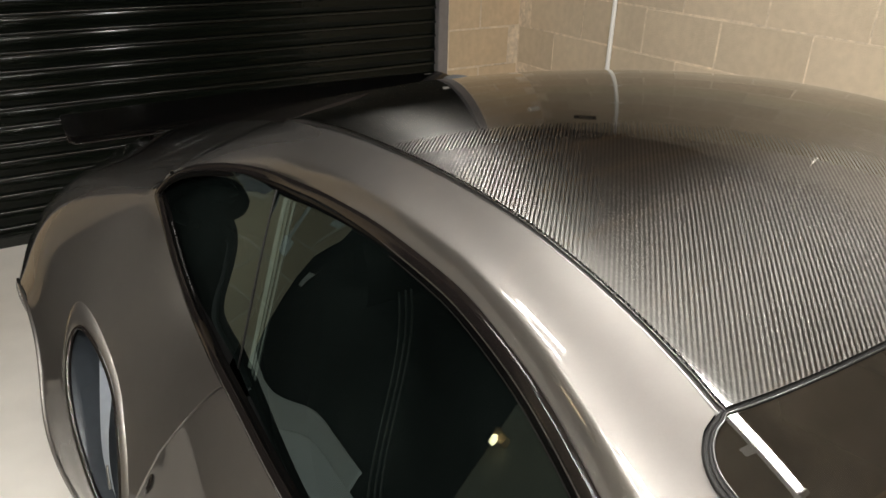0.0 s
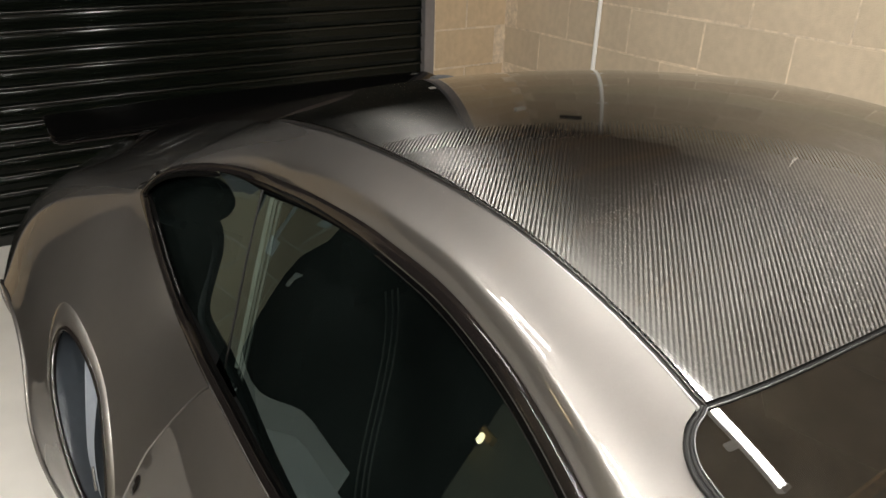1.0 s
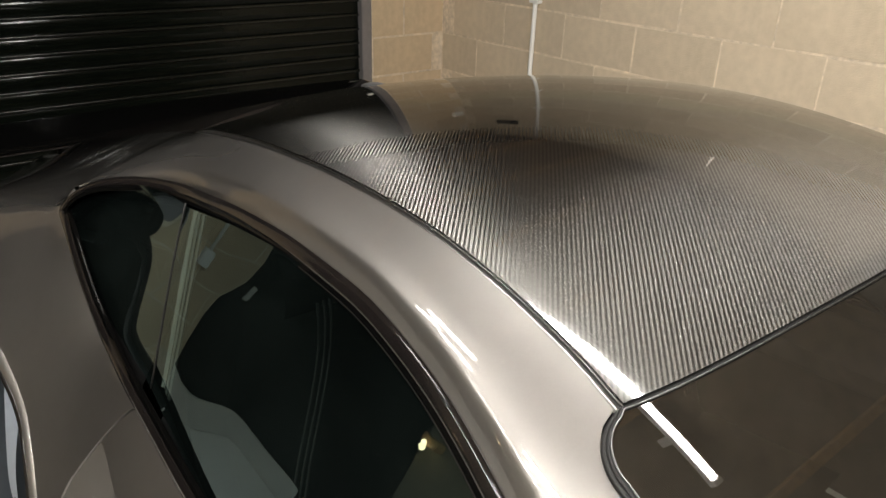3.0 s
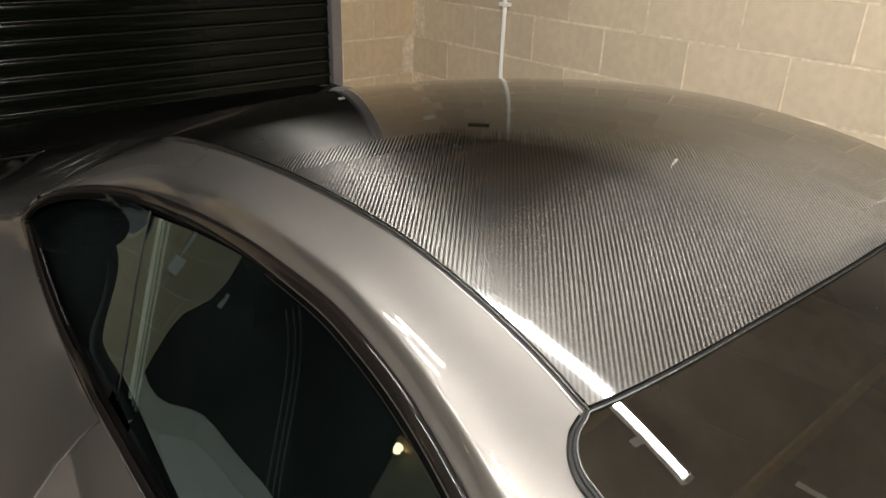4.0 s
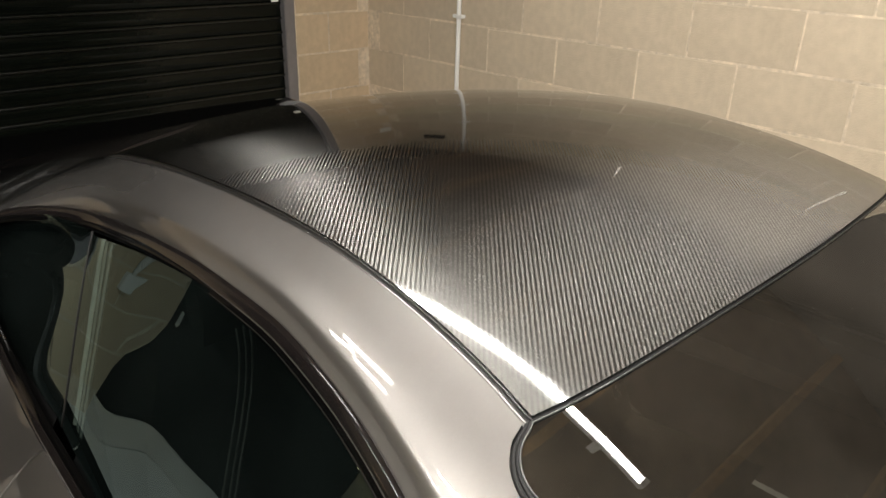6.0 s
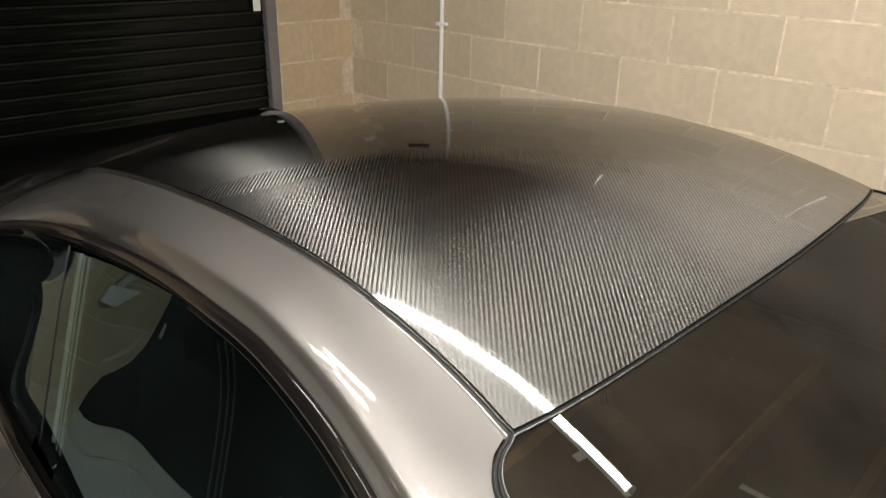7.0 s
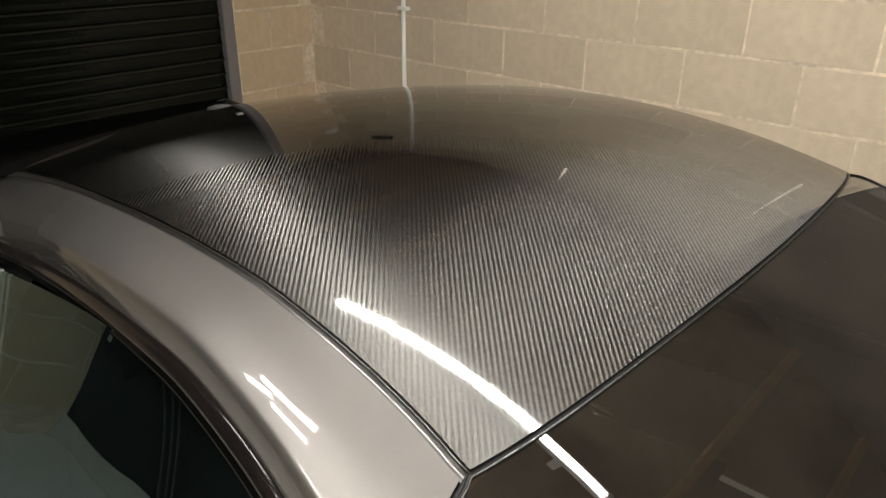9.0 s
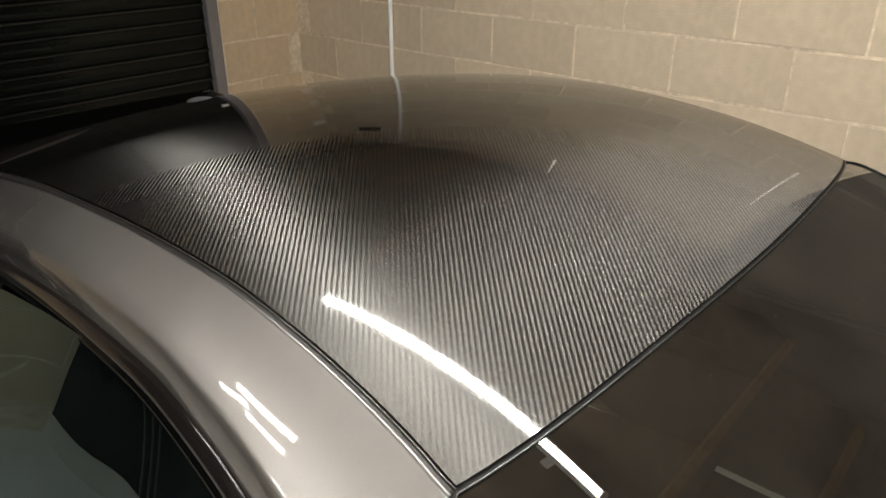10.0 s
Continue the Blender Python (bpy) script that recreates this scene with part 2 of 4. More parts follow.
# the side glass's greenish haze is painted in as a teal film
GLASS = glass_material("tinted_glass", (0.20, 0.25, 0.225), 1.68, 0.004, (0.60, 0.80, 0.84), (0.26, 0.38, 0.36))
SCREEN_GLASS = glass_material("screen_glass", (0.12, 0.13, 0.12), 1.85, 0.026)
# last two are added out of view: shutter highlights and fill on the left
BATTENS = [(0.075, 1.01, 0.195, -0.47, 2.48), (-0.90, 1.0, -0.90, 0.48, 2.48), (-1.11, 0.90, -1.12, 0.52, 2.48), (-1.10, 1.16, -0.99, 0.86, 2.48), (-1.3, 0.25, -1.3, -1.25, 2.48), (-0.5, -1.6, -0.5, -3.1, 2.48), (-1.95, 0.9, -1.95, -0.6, 2.48)]


def streak_material():
    """Pale streak: broken, see-through in places."""
    m, n, l, b = node_material("roof_streak")
    co, nz, rmp = n.new("ShaderNodeTexCoord"), n.new("ShaderNodeTexNoise"), n.new("ShaderNodeMapRange")
    nz.inputs["Scale"].default_value, nz.inputs["Detail"].default_value = 500, 4
    rmp.inputs["From Min"].default_value, rmp.inputs["From Max"].default_value = 0.45, 0.7
    rmp.inputs["To Min"].default_value, rmp.inputs["To Max"].default_value = 0.10, 0.45
    l.new(co.outputs["Object"], nz.inputs["Vector"])
    l.new(nz.outputs["Fac"], rmp.inputs["Value"])
    l.new(rmp.outputs[0], b.inputs["Alpha"])
    b.inputs["Base Color"].default_value, b.inputs["Roughness"].default_value = (0.55, 0.52, 0.47, 1), 0.7
    return m


STREAK = streak_material()

# ---- car surface ----
CAR_X, CAR_SCALE = -0.105, 0.91


def curve(nodes):
    """A smooth monotone curve through (v, value) nodes."""
    xs, ys = np.array([a for a, _ in nodes], float), np.array([b for _, b in nodes], float)
    h, d = np.diff(xs), np.diff(ys) / np.diff(xs)
    m = np.zeros(len(xs))
    m[0], m[-1] = d[0], d[-1]
    for i in range(1, len(xs) - 1):
        if d[i - 1] * d[i] > 0:
            w1, w2 = 2 * h[i] + h[i - 1], h[i] + 2 * h[i - 1]
            m[i] = (w1 + w2) / (w1 / d[i - 1] + w2 / d[i])

    def at(v):
        v = min(max(v, xs[0]), xs[-1])
        i = int(min(max(np.searchsorted(xs, v) - 1, 0), len(xs) - 2))
        t = (v - xs[i]) / h[i]
        return float((2 * t**3 - 3 * t**2 + 1) * ys[i] + (t**3 - 2 * t**2 + t) * h[i] * m[i] + (3 * t**2 - 2 * t**3) * ys[i + 1] + (t**3 - t**2) * h[i] * m[i + 1])
    return at


def roof_z(u, v):
    # the rear corners roll over towards the tailgate
    k = min(1.0, max(0.0, (u - 0.15) / 0.25))
    roll = 1.2 * k * k * (3 - 2 * k) * max(0.0, v - 0.92) ** 3
    return 1.1782 + 0.264 * v - 0.3454 * v * v + 0.0729 * v**3 - (0.16 + 0.0085 * v) * u * u - roll


def screen_z(u, v):
    """The windscreen carries on the sweep of the roof."""
    w = v + 0.05
    return 1.1641 + 0.30 * w - 0.345 * w * w - (0.16 - 0.03 * w) * u * u


def front_edge(u):
    return -0.066 + 0.176 * u**2 - 0.364 * u**4 + 1.277 * u**6


SEAM = curve([(-0.1, 0.511), (-0.026, 0.511), (0.024, 0.505), (0.09, 0.499), (0.19, 0.493), (0.3, 0.489), (0.45, 0.489), (0.6, 0.488), (0.78, 0.480), (0.95, 0.472), (1.1, 0.457), (1.2, 0.448), (1.35, 0.47), (1.5, 0.52), (1.9, 0.61), (2.6, 0.66)])
U1 = curve([(-2.2, 0.3), (-1.7, 0.5), (-1.2, 0.62), (-0.8, 0.655), (-0.5, 0.60), (-0.2, 0.54), (-0.08, 0.519), (-0.026, 0.511), (0.024, 0.505), (0.09, 0.499), (0.19, 0.493), (0.3, 0.489), (0.45, 0.489), (0.6, 0.488), (0.78, 0.480), (0.95, 0.472), (1.1, 0.457), (1.2, 0.448), (1.35, 0.444), (1.5, 0.44), (1.9, 0.44), (2.6, 0.44)])
SCREEN_SIDE = curve([(-0.8, 0.67), (-0.4, 0.622), (-0.15, 0.575), (-0.075, 0.562), (0.0, 0.561)])
Z0 = curve([(-2.2, 0.36), (-2.05, 0.48), (-1.7, 0.58), (-1.3, 0.65), (-0.95, 0.705), (-0.8, screen_z(0, -0.8)), (-0.6, screen_z(0, -0.6)), (-0.4, screen_z(0, -0.4)), (-0.2, screen_z(0, -0.2)), (-0.066, roof_z(0, -0.066)), (0, roof_z(0, 0)), (0.1, roof_z(0, 0.1)), (0.2, roof_z(0, 0.2)), (0.4, roof_z(0, 0.4)), (0.6, roof_z(0, 0.6)), (0.8, roof_z(0, 0.8)), (1.0, roof_z(0, 1.0)), (1.2, roof_z(0, 1.2)), (1.4, roof_z(0, 1.4)), (1.8, 0.95), (2.2, 0.84), (2.5, 0.79), (2.6, 0.6)])
Z1A = curve([(-2.2, 0.34), (-2.05, 0.45), (-1.7, 0.56), (-1.3, 0.63), (-0.8, screen_z(0.66, -0.8))])
Z1B = curve([(1.1, 1.1048), (1.2, 1.078), (1.3, 1.053), (1.5, 1.0), (1.9, 0.886), (2.2, 0.806), (2.5, 0.745), (2.6, 0.56)])
U2 = curve([(-2.2, 0.42), (-1.7, 0.64), (-1.2, 0.72), (-0.8, 0.735), (-0.4, 0.70), (-0.15, 0.655), (0.01, 0.62), (0.07, 0.607), (0.125, 0.598), (0.205, 0.588), (0.308, 0.578), (0.453, 0.572), (0.642, 0.565), (0.898, 0.558), (1.04, 0.585), (1.15, 0.645), (1.2, 0.69), (1.235, 0.714), (1.27, 0.72), (1.5, 0.72), (1.9, 0.67), (2.3, 0.63), (2.6, 0.61)])
Z2 = curve([(-2.2, 0.335), (-2.05, 0.44), (-1.7, 0.57), (-1.3, 0.68), (-0.8, 0.765), (-0.4, 0.89), (-0.15, 0.995), (0.01, 1.057), (0.07, 1.077), (0.125, 1.095), (0.205, 1.111), (0.308, 1.122), (0.453, 1.121), (0.642, 1.104), (0.898, 1.064), (1.04, 1.046), (1.15, 1.023), (1.2, 1.0), (1.235, 0.955), (1.27, 0.945), (1.5, 0.905), (1.9, 0.825), (2.3, 0.72), (2.5, 0.66), (2.6, 0.5)])
U3 = curve([(-2.2, 0.46), (-1.7, 0.7), (-1.2, 0.78), (-0.8, 0.765), (0, 0.765), (0.486, 0.75), (0.749, 0.75), (0.963, 0.74), (1.1, 0.735), (1.168, 0.728), (1.235, 0.722), (1.27, 0.732), (1.5, 0.775), (1.9, 0.74), (2.3, 0.69), (2.6, 0.66)])
Z3 = curve([(-2.2, 0.33), (-2.05, 0.43), (-1.7, 0.57), (-1.3, 0.69), (-0.8, 0.735), (0, 0.71), (0.486, 0.72), (0.749, 0.762), (0.963, 0.785), (1.1, 0.873), (1.168, 0.92), (1.235, 0.938), (1.27, 0.935), (1.5, 0.902), (1.7, 0.868), (1.9, 0.815), (2.3, 0.68), (2.5, 0.61), (2.6, 0.47)])
U4 = curve([(-2.2, 0.5), (-1.7, 0.8), (-1.22, 0.92), (-0.7, 0.86), (0.3, 0.83), (0.85, 0.835), (1.05, 0.85), (1.25, 0.882), (1.6, 0.905), (1.9, 0.86), (2.3, 0.79), (2.6, 0.68)])
Z4 = curve([(-2.2, 0.30), (-2.05, 0.40), (-1.7, 0.56), (-1.22, 0.67), (-0.7, 0.64), (0.3, 0.60), (0.85, 0.61), (1.05, 0.645), (1.25, 0.725), (1.6, 0.815), (1.9, 0.75), (2.3, 0.60), (2.5, 0.52), (2.6, 0.42)])
U5 = curve([(-2.2, 0.55), (-1.7, 0.9), (-1.22, 1.0), (-0.7, 0.94), (0.5, 0.92), (0.85, 0.93), (1.05, 0.98), (1.25, 1.017), (1.6, 1.02), (1.9, 0.99), (2.3, 0.9), (2.6, 0.76)])
Z5 = curve([(-2.2, 0.22), (-1.7, 0.4), (-1.22, 0.48), (-0.7, 0.42), (0.5, 0.42), (0.85, 0.42), (1.05, 0.45), (1.25, 0.5), (1.6, 0.58), (1.9, 0.56), (2.3, 0.46), (2.6, 0.34)])
U6 = curve([(-2.2, 0.5), (-1.7, 0.85), (-1.22, 0.95), (-0.7, 0.9), (0.5, 0.9), (0.9, 0.92), (1.25, 0.98), (1.6, 0.99), (1.9, 0.95), (2.3, 0.85), (2.6, 0.7)])
Z6 = curve([(-2.2, 0.08), (-1.7, 0.08), (2.3, 0.08), (2.6, 0.12)])


def section(v):
    """The half section of the body at v: (u, z) from the centre line down to the sill."""
    u1 = U1(v)
    if -0.05 <= v <= 1.1:
        z1 = roof_z(u1, v)
    else:
        z1 = (screen_z(u1, v) if v > -0.8 else Z1A(v)) if v < 0 else Z1B(v)
    return [(0.0, Z0(v)), (u1, z1), (U2(v), Z2(v)), (U3(v), Z3(v)), (U4(v), Z4(v)), (U5(v), Z5(v)), (U6(v), Z6(v))]


def across(w, v, sec=None):
    """The point (u, z) of the body at w along its section (0 centre, 1 roof seam, 2 window top, 3 belt, 4 shoulder, 5 widest, 6 sill)."""
    s = sec or section(v)
    pts = [(-s[1][0], s[1][1])] + s + [(2 * s[6][0] - s[5][0], 2 * s[6][1] - s[5][1])]
    i = int(min(max(math.floor(w), 0), 5))
    f = w - i
    p0, p1, p2, p3 = (np.array(q) for q in pts[i:i + 4])
    a, b, c = (np.linalg.norm(e) + 1e-6 for e in (p1 - p0, p2 - p1, p3 - p2))
    t1 = ((p1 - p0) / a * b + (p2 - p1) / b * a) / (a + b) * b
    t2 = ((p2 - p1) / b * c + (p3 - p2) / c * b) / (b + c) * b
    if i == 1 and 0.8 < v < 1.28:
        # the rear pillar runs flat to the edge of the window
        s = min(1.0, (v - 0.8) / 0.2, (1.28 - v) / 0.06)
        t2 = t2 * (1 - s) + (p2 - p1) * s
    out = (2 * f**3 - 3 * f**2 + 1) * p1 + (f**3 - 2 * f**2 + f) * t1 + (3 * f**2 - 2 * f**3) * p2 + (f**3 - f**2) * t2
    if i == 1 and -0.3 < v < 1.2:
        # a soft crease along the outer edge of the cantrail
        k = min(1, (v + 0.3) / 0.3, (1.2 - v) / 0.5)
        ridge = min(f / 0.74, (1 - f) / 0.26)
        out = out + k * (0.024 * (math.sqrt(1.15) - math.sqrt((1 - ridge) ** 2 + 0.15)) + 0.007 * (1 - math.sqrt((1 - ridge) ** 2 + 0.0006))) * np.array((0.6, 0.8))
    return out


def panel_inner(v):
    """Where the painted side begins beside the roof and round the corner of the windscreen."""
    if v >= -0.02:
        return SEAM(v) + 0.0085
    if v > -0.075:
        t = (v + 0.075) / 0.055
        return 0.5195 + 0.0475 * math.sqrt(max(0.0, 1 - t * t))
    return SCREEN_SIDE(v) + 0.0055


def w_at(u, v):
    """The w between seam and window top at which the skin stands u from the centre line."""
    a, b = 1.0, 2.0
    for _ in range(24):
        m = (a + b) / 2
        if across(m, v)[0] < u:
            a = m
        else:
            b = m
    return a


def place(u, v, z, side=-1):
    """Car measures into the world."""
    return Vector((CAR_X + side * u * CAR_SCALE, v * CAR_SCALE - 0.029, z * CAR_SCALE + 0.112))


def skin(w, v, side=-1, lift=0.0):
    """The point of the body skin at (w, v), lifted off it."""
    u, z = across(w, v)
    if lift:
        a, b = across(min(w + 0.03, 6), v), across(max(w - 0.03, 0), v)
        t = np.array((a[0] - b[0], a[1] - b[1]))
        t /= np.linalg.norm(t) + 1e-9
        u, z = u - t[1] * lift, z + t[0] * lift
    return place(u, v, z, side)


def steps(a, b, n):
    return [a + (b - a) * i / n for i in range(n + 1)]


# ---- garage ----
def flat_box(name, x0, y0, z0, x1, y1, z1, material, parent=None, label="", category="", kind="", group="", bevel=0.0):
    ob = part(name, box_data(x0, y0, z0, x1, y1, z1, bevel), material, parent, label)
    return tagged(ob, label, category, group, kind)


flat_box("floor", LEFT_X - 0.2, FRONT_Y - 0.2, -0.2, WALL_X + 0.2, BACK_Y + 1.2, 0, FLOOR, label="pale cream painted concrete garage floor", category="floor", kind="structure")
ceiling = flat_box("ceiling", LEFT_X - 0.2, FRONT_Y - 0.2, CEIL_Z, WALL_X + 0.2, BACK_Y + 0.4, CEIL_Z + 0.1, CEILING, label="dark boarded ceiling over timber joists", category="ceiling", kind="structure")
# unseen stretch, added dark so the windscreen's far side reflects little
flat_box("wall_right_unseen", WALL_X, FRONT_Y - 0.2, 0, WALL_X + 0.2, -0.004, CEIL_Z, BROWN_WALL, label="unseen brown stretch of wall added to darken the windscreen's reflection", category="wall", kind="structure")
wall_right = flat_box("wall_right", WALL_X + 0.003, 0.0, 0, WALL_X + 0.2, BACK_Y + 0.2, CEIL_Z, MORTAR, label="bare concrete block wall with pale mortar joints", category="wall", kind="structure")
# unseen side wall, blackened so the side glass and flank reflect dark
flat_box("wall_left", LEFT_X - 0.2, 1.6, 0, LEFT_X, BACK_Y + 0.2, CEIL_Z, DARK_WALL, label="near-black wall opposite the car", category="wall", kind="structure")
# added strip: extends the pale floor's reflection in the door glass
flat_box("floor_edge_strip", LEFT_X + 0.003, 2.15, 0.002, LEFT_X + 0.02, BACK_Y - 0.004, 0.12, FLOOR, label="pale strip added to raise the floor's edge in the side-glass reflection", category="skirting", kind="structure", bevel=0.003)
flat_box("wall_left_front", LEFT_X - 0.2, FRONT_Y - 0.2, 0, LEFT_X, 1.596, CEIL_Z, LEFT_BLOCK, label="painted block stretch of wall opposite the car", category="wall", kind="structure")
# out of view; kept dark so the shutter slats reflect black
flat_box("wall_front", LEFT_X, FRONT_Y - 0.2, 0, WALL_X, FRONT_Y, CEIL_Z, BROWN_WALL, label="unseen brown wall closing the garage, darkened for the shutter's reflections", category="wall", kind="structure")
GUIDE_X0, GUIDE_X1 = 1.318, 1.384
wall_back = flat_box("wall_back", GUIDE_X1 + 0.004, BACK_Y + 0.0025, 0, WALL_X, BACK_Y + 0.2, CEIL_Z, MORTAR, label="narrow concrete block pier beside the shutter", category="wall", kind="structure")
SHUTTER_LEFT = -1.47
wall_pier = flat_box("wall_pier", LEFT_X, BACK_Y + 0.0025, 0, SHUTTER_LEFT - 0.07, BACK_Y + 0.2, CEIL_Z, MORTAR, label="concrete block pier on the other side of the shutter", category="wall", kind="structure")


def block_mesh(length, seed, material):
    """One rough concrete block, its face in the plane x = 0, with worn edges."""
    rnd = random.Random(seed)
    bm = box_data(0, 0, 0, 0.09, length, COURSE - 0.0075, 0.003)
    for v in bm.verts:
        v.co.x += rnd.uniform(-0.0008, 0.0008)
        v.co.y += rnd.uniform(-0.0012, 0.0012)
        v.co.z += rnd.uniform(-0.0012, 0.0012)
    me = bpy.data.meshes.new("block")
    bm.to_mesh(me)
    bm.free()
    me.materials.append(material)
    return me


BLOCK_MESHES = {}


def lay_block(parent, length, m, seed, material):
    key = (round(length, 3), seed % 4, material.name)
    if key not in BLOCK_MESHES:
        BLOCK_MESHES[key] = block_mesh(length, seed % 4 + int(length * 1000), material)
    ob = new("block", BLOCK_MESHES[key])
    ob.parent = parent
    ob.matrix_basis = m


def lay_wall(parent, x_of, start, end, first_joint, turn, short=(0.0, 0.0), material=BLOCK_FACE):
    """Courses of blocks along y between start and end; turn: the pose that brings the face to the wall."""
    rows = range(math.floor(-COURSE_Z / COURSE) + 1, math.ceil((CEIL_Z - COURSE_Z) / COURSE))
    for r in rows:
        z = COURSE_Z + r * COURSE
        z0 = max(z, 0.0)
        if z0 > CEIL_Z - 0.1:
            continue
        offset = first_joint + (BLOCK / 2 if r % 2 == 0 else 0)
        k = math.floor((start - offset) / BLOCK)
        y = offset + k * BLOCK
        while y < end:
            a, b = max(y, start), min(y + BLOCK, end - short[r % 2])
            if b - a > 0.03:
                lay_block(parent, b - a - 0.0075, turn(a + 0.0037, z0 + 0.0037), k * 7 + r * 3, material)
            y += BLOCK
            k += 1


# ---- shutter ----
shutter = empty("roller_shutter", ((GUIDE_X0 + SHUTTER_LEFT) / 2, BACK_Y + 0.028, 0), "gloss black slatted roller shutter door, closed", "shutter")
SLAT = 0.0785
slat_rows = [(0.0, 0.004), (0.003, 0.0), (0.056, 0.005), (0.059, 0.007)]
slat_rows += [(0.060 + 0.0085 - 0.0085 * math.cos(a), 0.003 - 0.011 * math.sin(a)) for a in steps(0, math.pi, 8)]
slat_rows += [(SLAT, 0.004)]
half = (GUIDE_X0 - SHUTTER_LEFT) / 2 + 0.02
slat_points = [[(-half, y, z), (half, y, z)] for z, y in slat_rows]
slat_points += [[(-half, 0.012, SLAT), (half, 0.012, SLAT)], [(-half, 0.012, 0), (half, 0.012, 0)]]
slat_mesh = mesh_of("slat", *grid_data(slat_points), SHUTTER, True)
slat_mesh.materials.append(SHUTTER_FLAT)
for poly in slat_mesh.polygons:
    if poly.center.z < 0.058:
        poly.material_index = 1
for i in range(int(CEIL_Z / SLAT) + 1):
    ob = new("slat", slat_mesh)
    ob.parent = shutter
    ob.location = (0, 0, i * SLAT + 0.016)
bottom_bar = part("bottom_bar", box_data(-half, -0.02, 0, half, 0.015, 0.05, 0.004), SHUTTER, shutter)
for x in (GUIDE_X0, SHUTTER_LEFT - 0.066):
    flat_box("shutter_guide", x, BACK_Y - 0.012, 0, x + 0.066, BACK_Y + 0.09, CEIL_Z, GUIDE, label="grey steel guide channel of the roller shutter", category="guide rail", group="shutter guides", bevel=0.004)
flat_box("shutter_label", 1.250, BACK_Y + 0.006, 1.115, 1.294, BACK_Y + 0.009, 1.185, PAPER, label="small white paper label stuck on the shutter", category="label")
flat_box("alarm_contact", 1.79, BACK_Y - 0.03, 2.07, 1.88, BACK_Y - 0.001, 2.16, PLASTIC, label="small white plastic sensor box on the pier", category="sensor", bevel=0.004)
flat_box("wall_plate", WALL_X - 0.02, 2.70, 2.28, WALL_X - 0.001, 2.92, 2.36, SHUTTER, label="dark metal plate fixed to the block wall", category="plate", bevel=0.003)

# ---- conduit on the wall ----
conduit = empty("conduit", (WALL_X - 0.02, 2.492, 0), "white plastic conduit pipe clipped upright to the block wall", "pipe")
v, f = tube_data([(0, 0, 0.0), (0, 0, 0.5), (0, 0, 1.5), (0, 0, CEIL_Z)], 0.0125, 14)
thing("pipe", v, f, PLASTIC, conduit)
for z in (0.45, 1.08, 1.52, 1.96, 2.4):
    part("clip", box_data(-0.016, -0.034, z - 0.009, 0.019, 0.034, z + 0.009, 0.003), PLASTIC, conduit)

drop = empty("conduit", (-2.21, BACK_Y - 0.02, 0), "white conduit dropping to a socket box on the pier", "pipe")
v, f = tube_data([(0, 0, 0.78), (0, 0, 1.5), (0, 0, CEIL_Z)], 0.014, 14)
thing("pipe", v, f, PLASTIC, drop)
part("socket_box", box_data(-0.05, -0.03, 0.69, 0.05, 0.019, 0.79, 0.005), PLASTIC, drop, "white socket box")
flat_box("wall_label", LEFT_X + 0.001, 3.17, 0.61, LEFT_X + 0.004, 3.21, 0.70, PAPER, label="small pale label on the dark wall", category="label")

flat_box("wall_label", -2.445, BACK_Y - 0.004, 0.98, -2.41, BACK_Y - 0.001, 1.08, PAPER, label="small pale paper strip on the block pier", category="label")

# ---- small lamp on the far wall ----
lamp = empty("wall_lamp", (LEFT_X, 1.54, 0.79), "small warm wall lamp on a bracket", "lamp")
part("bracket", box_data(0.0, -0.05, -0.02, 0.05, 0.05, 0.02, 0.004), TIMBER, lamp)
part("bulb", box_data(0.05, -0.016, -0.05, 0.085, 0.016, -0.004, 0.008), WARM_LAMP, lamp, "glowing warm bulb")

# ---- joists ----
for k in range(12):
    y = 3.0 - 0.62 * k
    flat_box("joist", LEFT_X, y, CEIL_Z - 0.05, WALL_X - 0.004, y + 0.045, CEIL_Z - 0.002, TIMBER, label="rough sawn timber ceiling joist", category="joist", group="ceiling joists", bevel=0.003)


# ---- batten lights ----
def batten(x0, y0, x1, y1, z, label):
    root = empty("batten_light", ((x0 + x1) / 2, (y0 + y1) / 2, z), label, "light", "batten lights")
    root.rotation_euler = (0, 0, -math.atan2(x1 - x0, y1 - y0))
    h = math.hypot(x1 - x0, y1 - y0) / 2
    r = 0.0125 if h > 0.5 else 0.034
    k = max(1.0, r / 0.016)
    shell = [[(x * k, yy, zz) for x, zz in ((-0.019, -0.002), (-0.019, 0.03), (-0.012, 0.035), (0.012, 0.035), (0.019, 0.03), (0.019, -0.002))] for yy in (-h, 0, h)]
    thing("housing", *grid_data(shell), PLASTIC, root)
    half_tube = [[(r * math.cos(a), yy, 0.016 * math.sin(a)) for a in steps(-math.pi, 0, 12)] for yy in (-h + 0.02, 0, h - 0.02)]
    thing("tube", *grid_data(half_tube), TUBE if h > 0.5 else TUBE_SHORT, root, "glowing white tube")
    for yy in (-h * 0.7, h * 0.7):
        part("hanger", box_data(-0.006, yy - 0.02, 0.033, 0.006, yy + 0.02, CEIL_Z - z + 0.002, 0.002), PLASTIC, root)
    for e in (-1, 1):
        part("end_cap", box_data(-0.02 * k, e * h - 0.012, -0.017, 0.02 * k, e * h + 0.012, 0.033, 0.003), PLASTIC, root)


for spec in BATTENS:
    batten(*spec, "ceiling batten light with a bare glowing tube; the last two are added fill")

# ---- car ----
car = empty("sports_car", (CAR_X, 0.2, 0), "taupe silver two-door sports car with a bare carbon roof, parked", "car")


